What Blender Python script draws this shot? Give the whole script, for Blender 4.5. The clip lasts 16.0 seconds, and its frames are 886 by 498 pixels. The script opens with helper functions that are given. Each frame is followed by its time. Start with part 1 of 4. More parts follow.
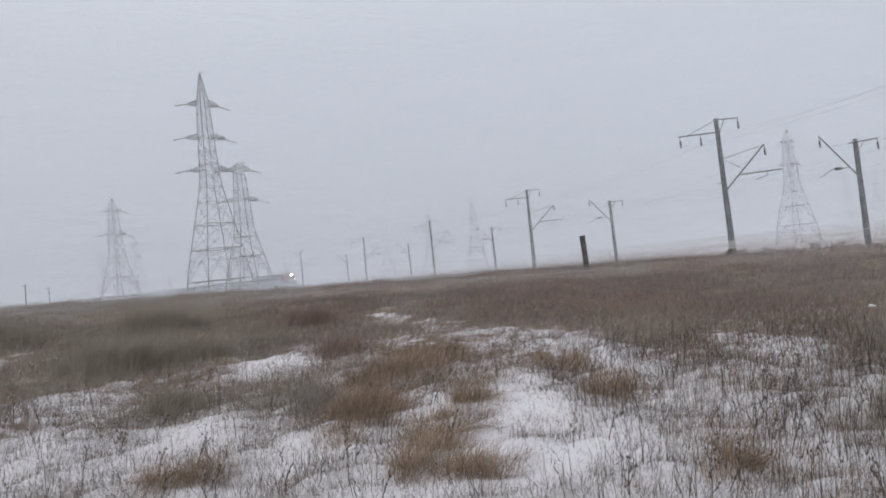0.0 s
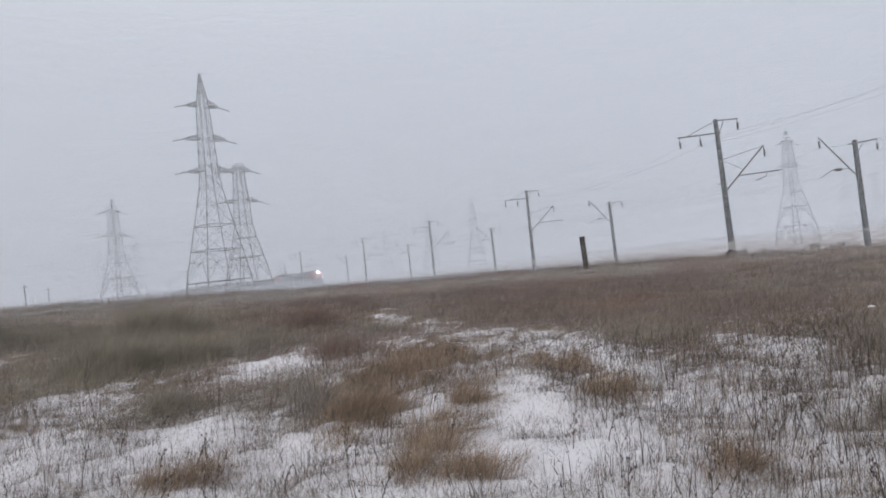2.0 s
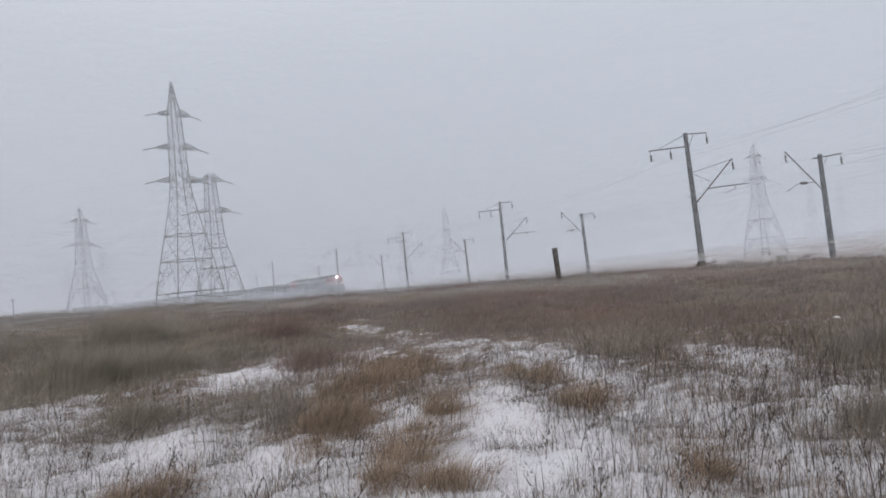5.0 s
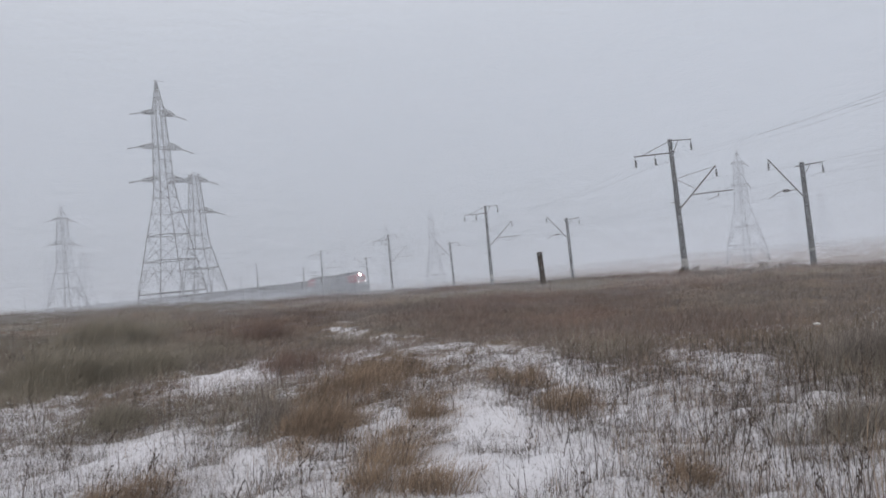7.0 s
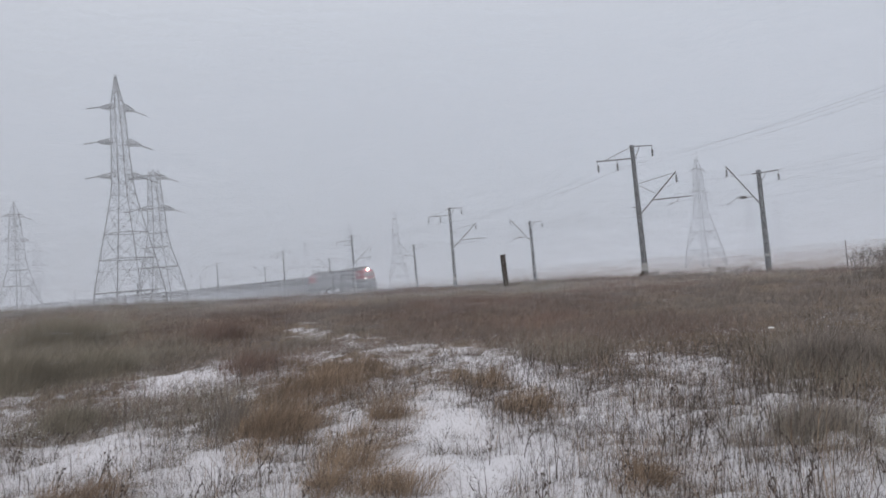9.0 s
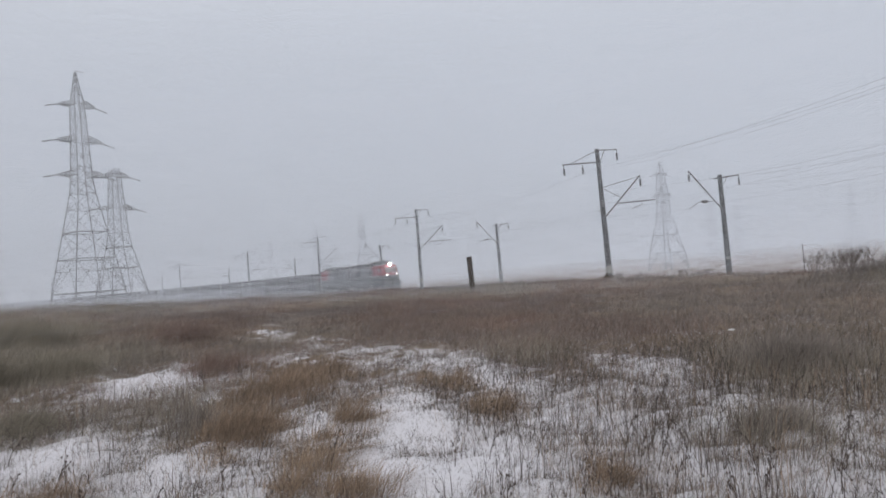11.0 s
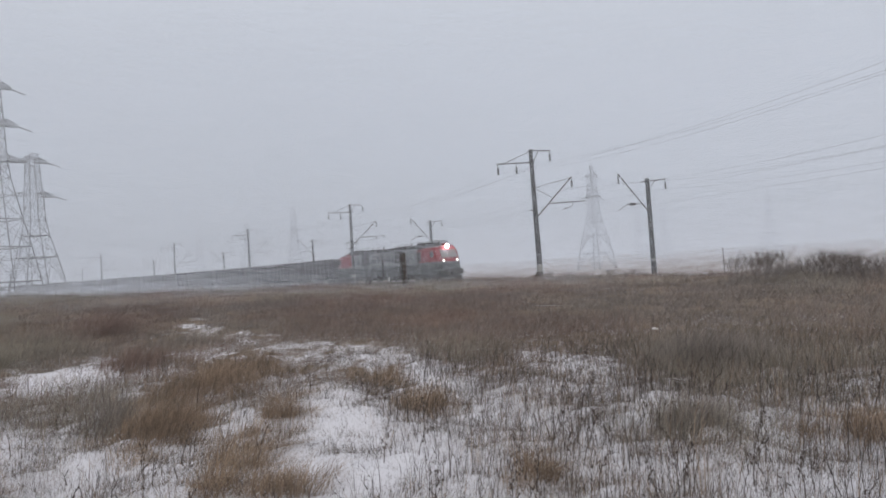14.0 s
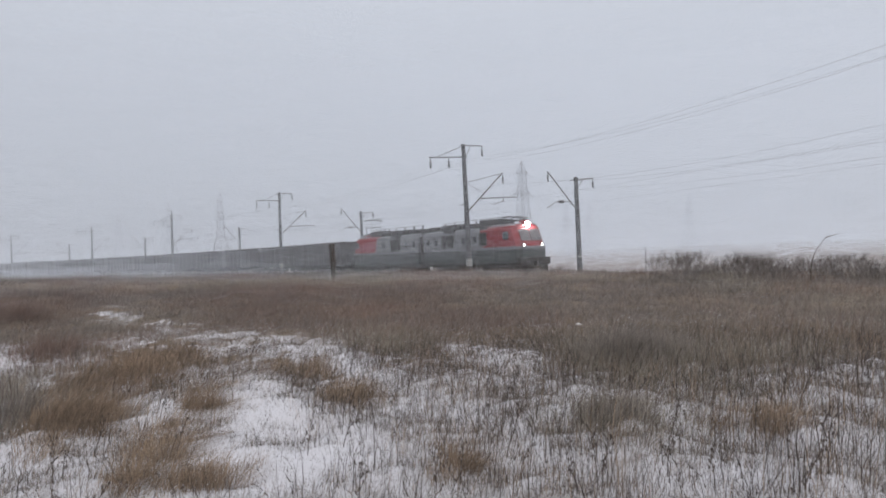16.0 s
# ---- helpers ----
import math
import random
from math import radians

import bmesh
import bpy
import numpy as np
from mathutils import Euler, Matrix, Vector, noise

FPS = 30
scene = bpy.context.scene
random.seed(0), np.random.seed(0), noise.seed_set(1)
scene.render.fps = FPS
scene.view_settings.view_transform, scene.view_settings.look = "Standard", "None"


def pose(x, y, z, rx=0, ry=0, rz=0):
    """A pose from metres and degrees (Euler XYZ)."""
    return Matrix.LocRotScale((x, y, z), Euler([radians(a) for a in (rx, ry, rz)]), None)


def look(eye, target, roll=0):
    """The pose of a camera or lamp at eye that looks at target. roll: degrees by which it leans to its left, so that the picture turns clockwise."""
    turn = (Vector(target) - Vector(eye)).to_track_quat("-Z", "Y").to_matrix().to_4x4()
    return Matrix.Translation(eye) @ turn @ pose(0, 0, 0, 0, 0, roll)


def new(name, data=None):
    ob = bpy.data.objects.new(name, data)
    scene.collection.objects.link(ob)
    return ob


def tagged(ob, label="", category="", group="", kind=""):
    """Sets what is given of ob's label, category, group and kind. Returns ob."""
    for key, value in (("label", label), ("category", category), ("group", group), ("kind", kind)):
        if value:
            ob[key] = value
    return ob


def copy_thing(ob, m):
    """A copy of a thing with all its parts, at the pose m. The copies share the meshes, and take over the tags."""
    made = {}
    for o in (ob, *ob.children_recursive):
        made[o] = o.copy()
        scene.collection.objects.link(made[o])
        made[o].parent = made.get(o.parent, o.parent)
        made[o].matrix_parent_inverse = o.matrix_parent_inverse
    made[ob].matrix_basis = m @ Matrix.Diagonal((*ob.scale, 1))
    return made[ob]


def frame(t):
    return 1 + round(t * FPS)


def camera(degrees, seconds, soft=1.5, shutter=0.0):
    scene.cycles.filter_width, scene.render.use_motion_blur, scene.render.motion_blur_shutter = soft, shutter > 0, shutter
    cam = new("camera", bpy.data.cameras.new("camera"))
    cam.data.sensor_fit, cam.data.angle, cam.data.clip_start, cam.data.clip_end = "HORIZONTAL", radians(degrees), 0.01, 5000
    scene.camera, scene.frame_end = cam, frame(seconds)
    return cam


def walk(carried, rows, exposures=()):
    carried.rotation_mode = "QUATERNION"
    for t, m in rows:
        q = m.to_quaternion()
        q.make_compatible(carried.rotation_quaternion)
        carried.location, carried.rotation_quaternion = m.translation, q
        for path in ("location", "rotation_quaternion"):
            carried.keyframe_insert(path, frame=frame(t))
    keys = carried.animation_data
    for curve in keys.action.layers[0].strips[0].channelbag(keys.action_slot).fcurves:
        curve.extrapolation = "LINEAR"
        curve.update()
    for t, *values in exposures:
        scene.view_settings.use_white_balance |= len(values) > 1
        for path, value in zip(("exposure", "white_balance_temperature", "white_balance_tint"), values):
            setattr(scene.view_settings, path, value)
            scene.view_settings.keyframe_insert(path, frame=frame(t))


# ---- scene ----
EYE = 1.6
RAIL = -0.42
cam = camera(63.19, 16.0, soft=1.7)
ROWS = [
    (0.0, 0.000, 1.273, 6.073),
    (0.5, -0.167, 1.389, 6.093),
    (1.0, 0.037, 1.378, 6.068),
    (1.5, 0.118, 1.410, 6.054),
    (2.0, -0.033, 1.345, 6.083),
    (2.5, -0.386, 1.462, 6.193),
    (3.0, -0.563, 1.492, 6.201),
    (3.5, -0.861, 1.546, 6.184),
    (4.0, -1.370, 1.743, 6.143),
    (6.5, -3.074, 2.069, 5.562),
    (7.0, -3.420, 2.114, 5.407),
    (7.5, -4.091, 2.135, 5.246),
    (8.0, -4.842, 2.089, 5.084),
    (8.5, -5.605, 2.073, 4.962),
    (9.0, -6.308, 1.988, 4.811),
    (11.5, -9.540, 1.880, 4.497),
    (12.0, -10.144, 1.815, 4.334),
    (12.5, -11.141, 1.750, 4.156),
    (13.0, -12.287, 1.753, 3.968),
    (13.5, -13.289, 1.642, 3.819),
    (14.0, -14.234, 1.260, 3.574),
    (14.5, -15.166, 1.121, 3.180),
    (15.0, -15.900, 0.921, 3.196),
    (15.5, -17.976, 0.453, 2.642),
    (16.0, -19.737, 0.397, 2.127),
]


def aim(yaw, pitch, roll):
    """The pose of a camera that stands still and is turned by hand."""
    return pose(0, 0, EYE, 0, 0, yaw) @ pose(0, 0, 0, pitch) @ pose(0, 0, 0, 0, roll) @ pose(0, 0, 0, 90)


walk(cam, [(t, aim(a, b, c)) for t, a, b, c in ROWS], exposures=[(0.0, 0.0), (3.5, -0.02), (7.0, -0.09), (12.5, -0.09), (15.0, -0.05), (16.0, -0.01)])

# ---- world and light: overcast, blowing snow ----
world = bpy.data.worlds.new("overcast")
scene.world = world
world.use_nodes = True
wn, wl = world.node_tree.nodes, world.node_tree.links
wn.clear()
w_out, w_bg = wn.new("ShaderNodeOutputWorld"), wn.new("ShaderNodeBackground")
w_tc, w_sep, w_ramp = wn.new("ShaderNodeTexCoord"), wn.new("ShaderNodeSeparateXYZ"), wn.new("ShaderNodeValToRGB")
w_sky, w_mix = wn.new("ShaderNodeTexSky"), wn.new("ShaderNodeMixRGB")
w_noise, w_soft = wn.new("ShaderNodeTexNoise"), wn.new("ShaderNodeMixRGB")
w_sky.sky_type, w_sky.sun_disc = "NISHITA", False
w_sky.sun_elevation, w_sky.sun_rotation = radians(35), radians(200)
w_sky.dust_density = 6.0
ramp = w_ramp.color_ramp
ramp.elements[0].position, ramp.elements[0].color = 0.0, (0.50, 0.51, 0.55, 1)
ramp.elements[1].position, ramp.elements[1].color = 1.0, (1.15, 1.17, 1.22, 1)
for at, colour in ((0.05, (0.38, 0.403, 0.44, 1)), (0.2, (0.49, 0.52, 0.573, 1)), (0.42, (0.665, 0.686, 0.745, 1))):
    e = ramp.elements.new(at)
    e.color = colour
w_noise.inputs["Scale"].default_value, w_noise.inputs["Detail"].default_value = 2.2, 3.0
w_soft.blend_type, w_soft.inputs["Fac"].default_value = "SOFT_LIGHT", 0.10
w_mix.inputs["Fac"].default_value = 0.02
wl.new(w_tc.outputs["Generated"], w_sep.inputs[0])
wl.new(w_tc.outputs["Generated"], w_noise.inputs["Vector"])
wl.new(w_sep.outputs["Z"], w_ramp.inputs["Fac"])
wl.new(w_ramp.outputs["Color"], w_soft.inputs["Color1"])
wl.new(w_noise.outputs["Fac"], w_soft.inputs["Color2"])
wl.new(w_soft.outputs["Color"], w_mix.inputs["Color1"])
wl.new(w_sky.outputs["Color"], w_mix.inputs["Color2"])
wl.new(w_mix.outputs["Color"], w_bg.inputs["Color"])
w_bg.inputs["Strength"].default_value = 1.0
wl.new(w_bg.outputs[0], w_out.inputs["Surface"])
sun = new("sun", bpy.data.lights.new("sun", "SUN"))
sun.data.energy, sun.data.angle, sun.data.color = 0.5, radians(40), (1.0, 0.97, 0.93)
sun.matrix_world = look((30, -60, 60), (0, 0, 0))


# ---- materials ----
def material(name, colour, rough=0.7, metal=0.0, second=None, scale=6.0, bump=0.0, fine=40.0, island=0.0, spec=0.3):
    """A surface with two colours mixed at two scales, fine relief, and a little change from piece to piece."""
    m = bpy.data.materials.new(name)
    m.use_nodes = True
    n, l = m.node_tree.nodes, m.node_tree.links
    b = n["Principled BSDF"]
    b.inputs["Roughness"].default_value, b.inputs["Metallic"].default_value = rough, metal
    b.inputs["Specular IOR Level"].default_value = spec
    second = second or tuple(c * 0.7 for c in colour)
    tc = n.new("ShaderNodeTexCoord")
    big, small = n.new("ShaderNodeTexNoise"), n.new("ShaderNodeTexNoise")
    for t, s in ((big, scale), (small, fine)):
        t.inputs["Scale"].default_value, t.inputs["Detail"].default_value = s, 4.0
        l.new(tc.outputs["Object"], t.inputs["Vector"])
    add = n.new("ShaderNodeMath")
    add.operation, add.use_clamp = "MULTIPLY_ADD", True
    l.new(small.outputs["Fac"], add.inputs[0])
    add.inputs[1].default_value = 0.5
    sub = n.new("ShaderNodeMath")
    sub.operation = "MULTIPLY_ADD"
    l.new(big.outputs["Fac"], sub.inputs[0])
    sub.inputs[1].default_value, sub.inputs[2].default_value = 1.6, -0.55
    l.new(sub.outputs[0], add.inputs[2])
    mix = n.new("ShaderNodeMixRGB")
    mix.inputs["Color1"].default_value, mix.inputs["Color2"].default_value = (*colour, 1), (*second, 1)
    l.new(add.outputs[0], mix.inputs["Fac"])
    last = mix
    if island:
        g, hsv, rng = n.new("ShaderNodeNewGeometry"), n.new("ShaderNodeHueSaturation"), n.new("ShaderNodeMapRange")
        rng.inputs["To Min"].default_value, rng.inputs["To Max"].default_value = 1 - island, 1 + island
        l.new(g.outputs["Random Per Island"], rng.inputs["Value"])
        l.new(rng.outputs[0], hsv.inputs["Value"])
        l.new(mix.outputs["Color"], hsv.inputs["Color"])
        last = hsv
    l.new(last.outputs["Color"], b.inputs["Base Color"])
    if bump:
        bp = n.new("ShaderNodeBump")
        bp.inputs["Strength"].default_value, bp.inputs["Distance"].default_value = bump, 0.02
        l.new(small.outputs["Fac"], bp.inputs["Height"])
        l.new(bp.outputs[0], b.inputs["Normal"])
    return m


def glowing(name, colour, strength):
    m = bpy.data.materials.new(name)
    m.use_nodes = True
    b = m.node_tree.nodes["Principled BSDF"]
    b.inputs["Emission Color"].default_value, b.inputs["Emission Strength"].default_value = (*colour, 1), strength
    return m


def ground_material():
    """Wind-packed snow over brown litter; the litter shows where the attribute 'litter' is high. Far off, the snow
    colour stands for haze.
    """
    m = bpy.data.materials.new("snowy_field_far_haze")
    m.use_nodes = True
    n, l = m.node_tree.nodes, m.node_tree.links
    b = n["Principled BSDF"]
    b.inputs["Roughness"].default_value, b.inputs["Specular IOR Level"].default_value = 0.9, 0.15
    tc, at = n.new("ShaderNodeTexCoord"), n.new("ShaderNodeAttribute")
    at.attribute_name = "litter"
    noises = []
    for s, d in ((0.55, 5.0), (5.0, 5.0), (45.0, 3.0)):
        t = n.new("ShaderNodeTexNoise")
        t.inputs["Scale"].default_value, t.inputs["Detail"].default_value = s, d
        l.new(tc.outputs["Object"], t.inputs["Vector"])
        noises.append(t)

    def calc(op, a, c, clamp=False):
        q = n.new("ShaderNodeMath")
        q.operation, q.use_clamp = op, clamp
        for i, v in enumerate((a, c)):
            if isinstance(v, float):
                q.inputs[i].default_value = v
            else:
                l.new(v, q.inputs[i])
        return q.outputs[0]

    s = calc("ADD", calc("MULTIPLY", noises[0].outputs["Fac"], 0.8), calc("MULTIPLY", noises[1].outputs["Fac"], 1.1))
    s = calc("ADD", s, calc("MULTIPLY", noises[2].outputs["Fac"], 0.5))
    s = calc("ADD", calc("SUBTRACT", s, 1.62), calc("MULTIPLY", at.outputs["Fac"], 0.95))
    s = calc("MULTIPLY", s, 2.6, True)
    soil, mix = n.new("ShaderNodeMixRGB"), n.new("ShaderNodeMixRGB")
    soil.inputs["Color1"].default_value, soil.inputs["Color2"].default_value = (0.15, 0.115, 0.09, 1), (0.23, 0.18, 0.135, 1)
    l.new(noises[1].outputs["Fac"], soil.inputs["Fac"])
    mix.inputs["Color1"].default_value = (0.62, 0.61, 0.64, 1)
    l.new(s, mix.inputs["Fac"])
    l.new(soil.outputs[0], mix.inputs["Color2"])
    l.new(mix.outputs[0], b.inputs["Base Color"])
    bp = n.new("ShaderNodeBump")
    bp.inputs["Strength"].default_value, bp.inputs["Distance"].default_value = 0.9, 0.06
    l.new(calc("ADD", noises[1].outputs["Fac"], calc("MULTIPLY", noises[2].outputs["Fac"], 0.4)), bp.inputs["Height"])
    l.new(bp.outputs[0], b.inputs["Normal"])
    return m


def snow_veil_material():
    """Blown snow: white, lets light through."""
    m = bpy.data.materials.new("blown_snow")
    m.use_nodes = True
    n, l = m.node_tree.nodes, m.node_tree.links
    n.clear()
    o, tr, df, mx = n.new("ShaderNodeOutputMaterial"), n.new("ShaderNodeBsdfTranslucent"), n.new("ShaderNodeBsdfDiffuse"), n.new("ShaderNodeMixShader")
    tr.inputs["Color"].default_value = df.inputs["Color"].default_value = (0.855, 0.89, 0.945, 1)
    mx.inputs[0].default_value = 0.25
    l.new(tr.outputs[0], mx.inputs[1])
    l.new(df.outputs[0], mx.inputs[2])
    l.new(mx.outputs[0], o.inputs[0])
    return m


M_GROUND, M_VEIL = ground_material(), snow_veil_material()
M_GRASS = material("grey_brown_grass", (0.24, 0.214, 0.198), 0.9, second=(0.135, 0.119, 0.111), scale=0.35, fine=3.0, island=0.45)
M_NEAR = material("dull_brown_grass", (0.3, 0.266, 0.238), 0.9, second=(0.145, 0.126, 0.115), scale=1.6, fine=12.0, island=0.6)
M_TAWNY = material("tawny_grass", (0.37, 0.28, 0.205), 0.9, second=(0.17, 0.126, 0.095), scale=1.3, fine=9.0, island=0.55)
M_OLIVE = material("olive_grey_grass", (0.34, 0.308, 0.252), 0.9, second=(0.2, 0.18, 0.15), scale=0.6, fine=5.0, island=0.35)
M_RED = material("red_brown_grass", (0.25, 0.183, 0.157), 0.9, second=(0.145, 0.106, 0.092), scale=0.4, fine=4.0, island=0.35)
M_FLECK = material("snow_crumbs", (0.72, 0.71, 0.74), 0.9, second=(0.6, 0.6, 0.64), island=0.15)
M_STALK = material("dark_dry_stalk", (0.105, 0.084, 0.073), 0.9, second=(0.05, 0.041, 0.037), island=0.3)
M_TWIG = material("grey_twigs", (0.23, 0.208, 0.2), 0.9, second=(0.14, 0.125, 0.118), island=0.4)
M_CONCRETE = material("mast_concrete", (0.145, 0.15, 0.16), 0.85, second=(0.095, 0.098, 0.105), scale=1.2, bump=0.3)
M_WHITE = material("whitewash", (0.4, 0.4, 0.4), 0.8, second=(0.27, 0.27, 0.27), scale=5.0, bump=0.2)
M_STEEL = material("dark_painted_steel", (0.09, 0.09, 0.095), 0.6, 0.3, second=(0.14, 0.12, 0.11), scale=4.0)
M_GALV = material("galvanised_steel", (0.2, 0.205, 0.215), 0.55, 0.4, second=(0.12, 0.12, 0.125), scale=0.6)
M_PORC = material("porcelain", (0.06, 0.055, 0.055), 0.25, spec=0.5)
M_WIRE = material("wire", (0.13, 0.13, 0.135), 0.6, 0.5)
M_RAILSTEEL = material("rail_steel", (0.16, 0.13, 0.11), 0.45, 0.6)
M_BALLAST = material("snowy_ballast", (0.19, 0.183, 0.175), 0.95, second=(0.29, 0.285, 0.28), scale=1.2, fine=14, bump=0.8)
M_SLEEPER = material("concrete_sleeper", (0.15, 0.145, 0.14), 0.9, bump=0.3)
M_POST = material("weathered_post", (0.085, 0.072, 0.062), 0.9, second=(0.045, 0.038, 0.033), scale=7.0, bump=0.6)
M_LGREY = material("loco_light_grey", (0.215, 0.22, 0.24), 0.45, second=(0.16, 0.165, 0.175), scale=0.8, spec=0.4)
M_LGREEN = material("loco_slate_grey", (0.05, 0.06, 0.06), 0.5, second=(0.08, 0.083, 0.08), scale=0.9, spec=0.4)
M_LRED = material("loco_red", (0.30, 0.033, 0.042), 0.5, second=(0.21, 0.03, 0.036), scale=0.9, spec=0.5)
M_ROOF = material("loco_roof_black", (0.05, 0.05, 0.052), 0.7, second=(0.09, 0.088, 0.085), scale=1.2)
M_GLASS = material("dark_cab_glass", (0.03, 0.034, 0.04), 0.06, spec=0.9)
# Paler base than the cab glass: the sky's reflection is put into the colour.
M_SCREEN = material("windscreen_sky_reflection", (0.14, 0.125, 0.13), 0.08, second=(0.1, 0.09, 0.095), scale=1.5, spec=0.9)
M_SNOWY = material("snow_dusted_roof_paint", (0.33, 0.32, 0.34), 0.8, second=(0.2, 0.19, 0.2), scale=1.4, bump=0.2)
M_UNDER = material("running_gear", (0.03, 0.028, 0.027), 0.8, second=(0.065, 0.055, 0.05), scale=3.0, bump=0.3)
M_WAGON = material("dirty_wagon_paint", (0.085, 0.078, 0.078), 0.7, second=(0.05, 0.045, 0.045), scale=0.7, bump=0.1)
M_RIM = material("wagon_rim", (0.11, 0.10, 0.10), 0.7)
M_LAMP = glowing("headlamp_glow", (1.0, 0.98, 0.95), 220.0)
M_LAMP2 = glowing("buffer_lamp_glow", (1.0, 0.96, 0.92), 9.0)
M_SCRAP = material("white_scrap", (0.8, 0.8, 0.8), 0.5)


# ---- mesh helpers ----
def part(name, bm, mat, parent=None, label=""):
    """Links a bmesh as one mesh object, under a thing where one is given."""
    me = bpy.data.meshes.new(name)
    bm.to_mesh(me)
    bm.free()
    me.materials.append(mat)
    ob = new(name, me)
    if parent is not None:
        ob.parent = parent
    return tagged(ob, label)


def shared(name, source, parent, m):
    """One more piece on the mesh of another."""
    ob = new(name, source.data)
    ob.parent = parent
    ob.matrix_basis = m
    return ob


def empty(name, m, label, category, group="", kind=""):
    ob = new(name)
    ob.matrix_basis = m
    return tagged(ob, label, category, group, kind)


def box(bm, x0, x1, y0, y1, z0, z1, bevel=0.0):
    r = bmesh.ops.create_cube(bm, size=1.0, matrix=Matrix.Translation(((x0 + x1) / 2, (y0 + y1) / 2, (z0 + z1) / 2)) @ Matrix.Diagonal((x1 - x0, y1 - y0, z1 - z0, 1)))
    if bevel:
        edges = {e for v in r["verts"] for e in v.link_edges}
        bmesh.ops.bevel(bm, geom=list(edges), offset=bevel, segments=2, affect="EDGES", profile=0.5)
    return bm


def rod(bm, a, b, r0, r1=None, sides=6):
    """A tapered bar from a to b."""
    a, b = Vector(a), Vector(b)
    r1 = r0 if r1 is None else r1
    m = Matrix.Translation((a + b) / 2) @ (b - a).to_track_quat("Z", "Y").to_matrix().to_4x4()
    bmesh.ops.create_cone(bm, cap_ends=True, segments=sides, radius1=r0, radius2=r1, depth=(b - a).length, matrix=m)
    return bm


def loft(bm, sections, closed=True, caps=True):
    """Skins rings of equal count."""
    rings = [[bm.verts.new(p) for p in s] for s in sections]
    k = len(rings[0])
    for a, b in zip(rings, rings[1:]):
        for i in range(k if closed else k - 1):
            bm.faces.new((a[i], a[(i + 1) % k], b[(i + 1) % k], b[i]))
    if caps:
        bm.faces.new(rings[0][::-1])
        bm.faces.new(rings[-1])
    bmesh.ops.recalc_face_normals(bm, faces=bm.faces)
    return bm


def big_mesh(name, verts, tris, mat):
    """A mesh straight from arrays of places and triangles."""
    me = bpy.data.meshes.new(name)
    verts, tris = np.asarray(verts, np.float32), np.asarray(tris, np.int32)
    me.vertices.add(len(verts))
    me.vertices.foreach_set("co", verts.ravel())
    me.loops.add(tris.size)
    me.loops.foreach_set("vertex_index", tris.ravel())
    me.polygons.add(len(tris))
    me.polygons.foreach_set("loop_start", np.arange(0, tris.size, 3, dtype=np.int32))
    me.update(calc_edges=True)
    me.materials.append(mat)
    return new(name, me)


rng = np.random.default_rng(7)


class Waves:
    """Smooth uneven values over the plan, about -1 to 1."""

    def __init__(self, size, count, seed):
        g = np.random.default_rng(seed)
        a = g.uniform(0, 2 * np.pi, count)
        k = 2 * np.pi / size * g.uniform(0.5, 1.8, count)
        self.kx, self.ky, self.ph = k * np.cos(a), k * np.sin(a), g.uniform(0, 2 * np.pi, count)

    def __call__(self, x, y):
        x, y = np.asarray(x, float), np.asarray(y, float)
        return sum(np.cos(a * x + b * y + p) for a, b, p in zip(self.kx, self.ky, self.ph)) / np.sqrt(len(self.kx)) * 0.8


# ---- plan: a double track on a long curve past a gently rising field ----
CX, CY, R_P, R_NEAR, R_FAR, R_Q = -373.7, -9.3, 400.8, 403.9, 408.0, 412.3
BED = RAIL - 0.22


def on_curve(r, a):
    return CX + r * math.cos(a), CY + r * math.sin(a)


CREST_AZ = [-60, -32, -25, -20, -13, -6.7, 0, 5, 11, 16, 21.6, 26, 31, 35, 42, 51, 70]
CREST_EL = [1.0, 0.57, 0.20, 0.12, -0.14, -0.36, -0.56, -0.75, -0.95, -1.05, -1.05, -1.22, -1.34, -1.45, -1.85, -2.3, -2.6]
CREST_R = [42, 42, 42, 42, 42, 42, 42, 42, 42, 42, 42, 38, 35, 32, 29, 26, 24]
rough_big, rough_small, hummock = Waves(14, 9, 3), Waves(2.2, 12, 4), Waves(0.75, 14, 5)


def ground_z(x, y):
    x, y = np.asarray(x, float), np.asarray(y, float)
    r, az = np.hypot(x, y), np.degrees(np.arctan2(x, y))
    rc = np.interp(az, CREST_AZ, CREST_R)
    top = EYE + rc * np.tan(np.radians(np.interp(az, CREST_AZ, CREST_EL))) - 0.36
    top = np.where(np.abs(az) > 75, top * np.clip((120 - np.abs(az)) / 45, 0, 1), top)
    s = np.clip((r - 7) / (rc - 7), 0, 1)
    rise = top * s * s * (3 - 2 * s)
    f = np.clip((r - rc - 1) / 9, 0, 1)
    f = f * f * (3 - 2 * f)
    d = np.clip((r - 72) / 80, 0, 1)
    z = rise * (1 - f) + (BED - 0.35 - 2.0 * d * d * (3 - 2 * d)) * f
    bumps = 0.09 * rough_big(x, y) + 0.045 * rough_small(x, y) + 0.034 * hummock(x, y) * np.clip((30 - r) / 15, 0, 1)
    return z + bumps * np.clip(r / 5, 0.2, 1) * np.where(r > rc + 4, 0.5, 1)


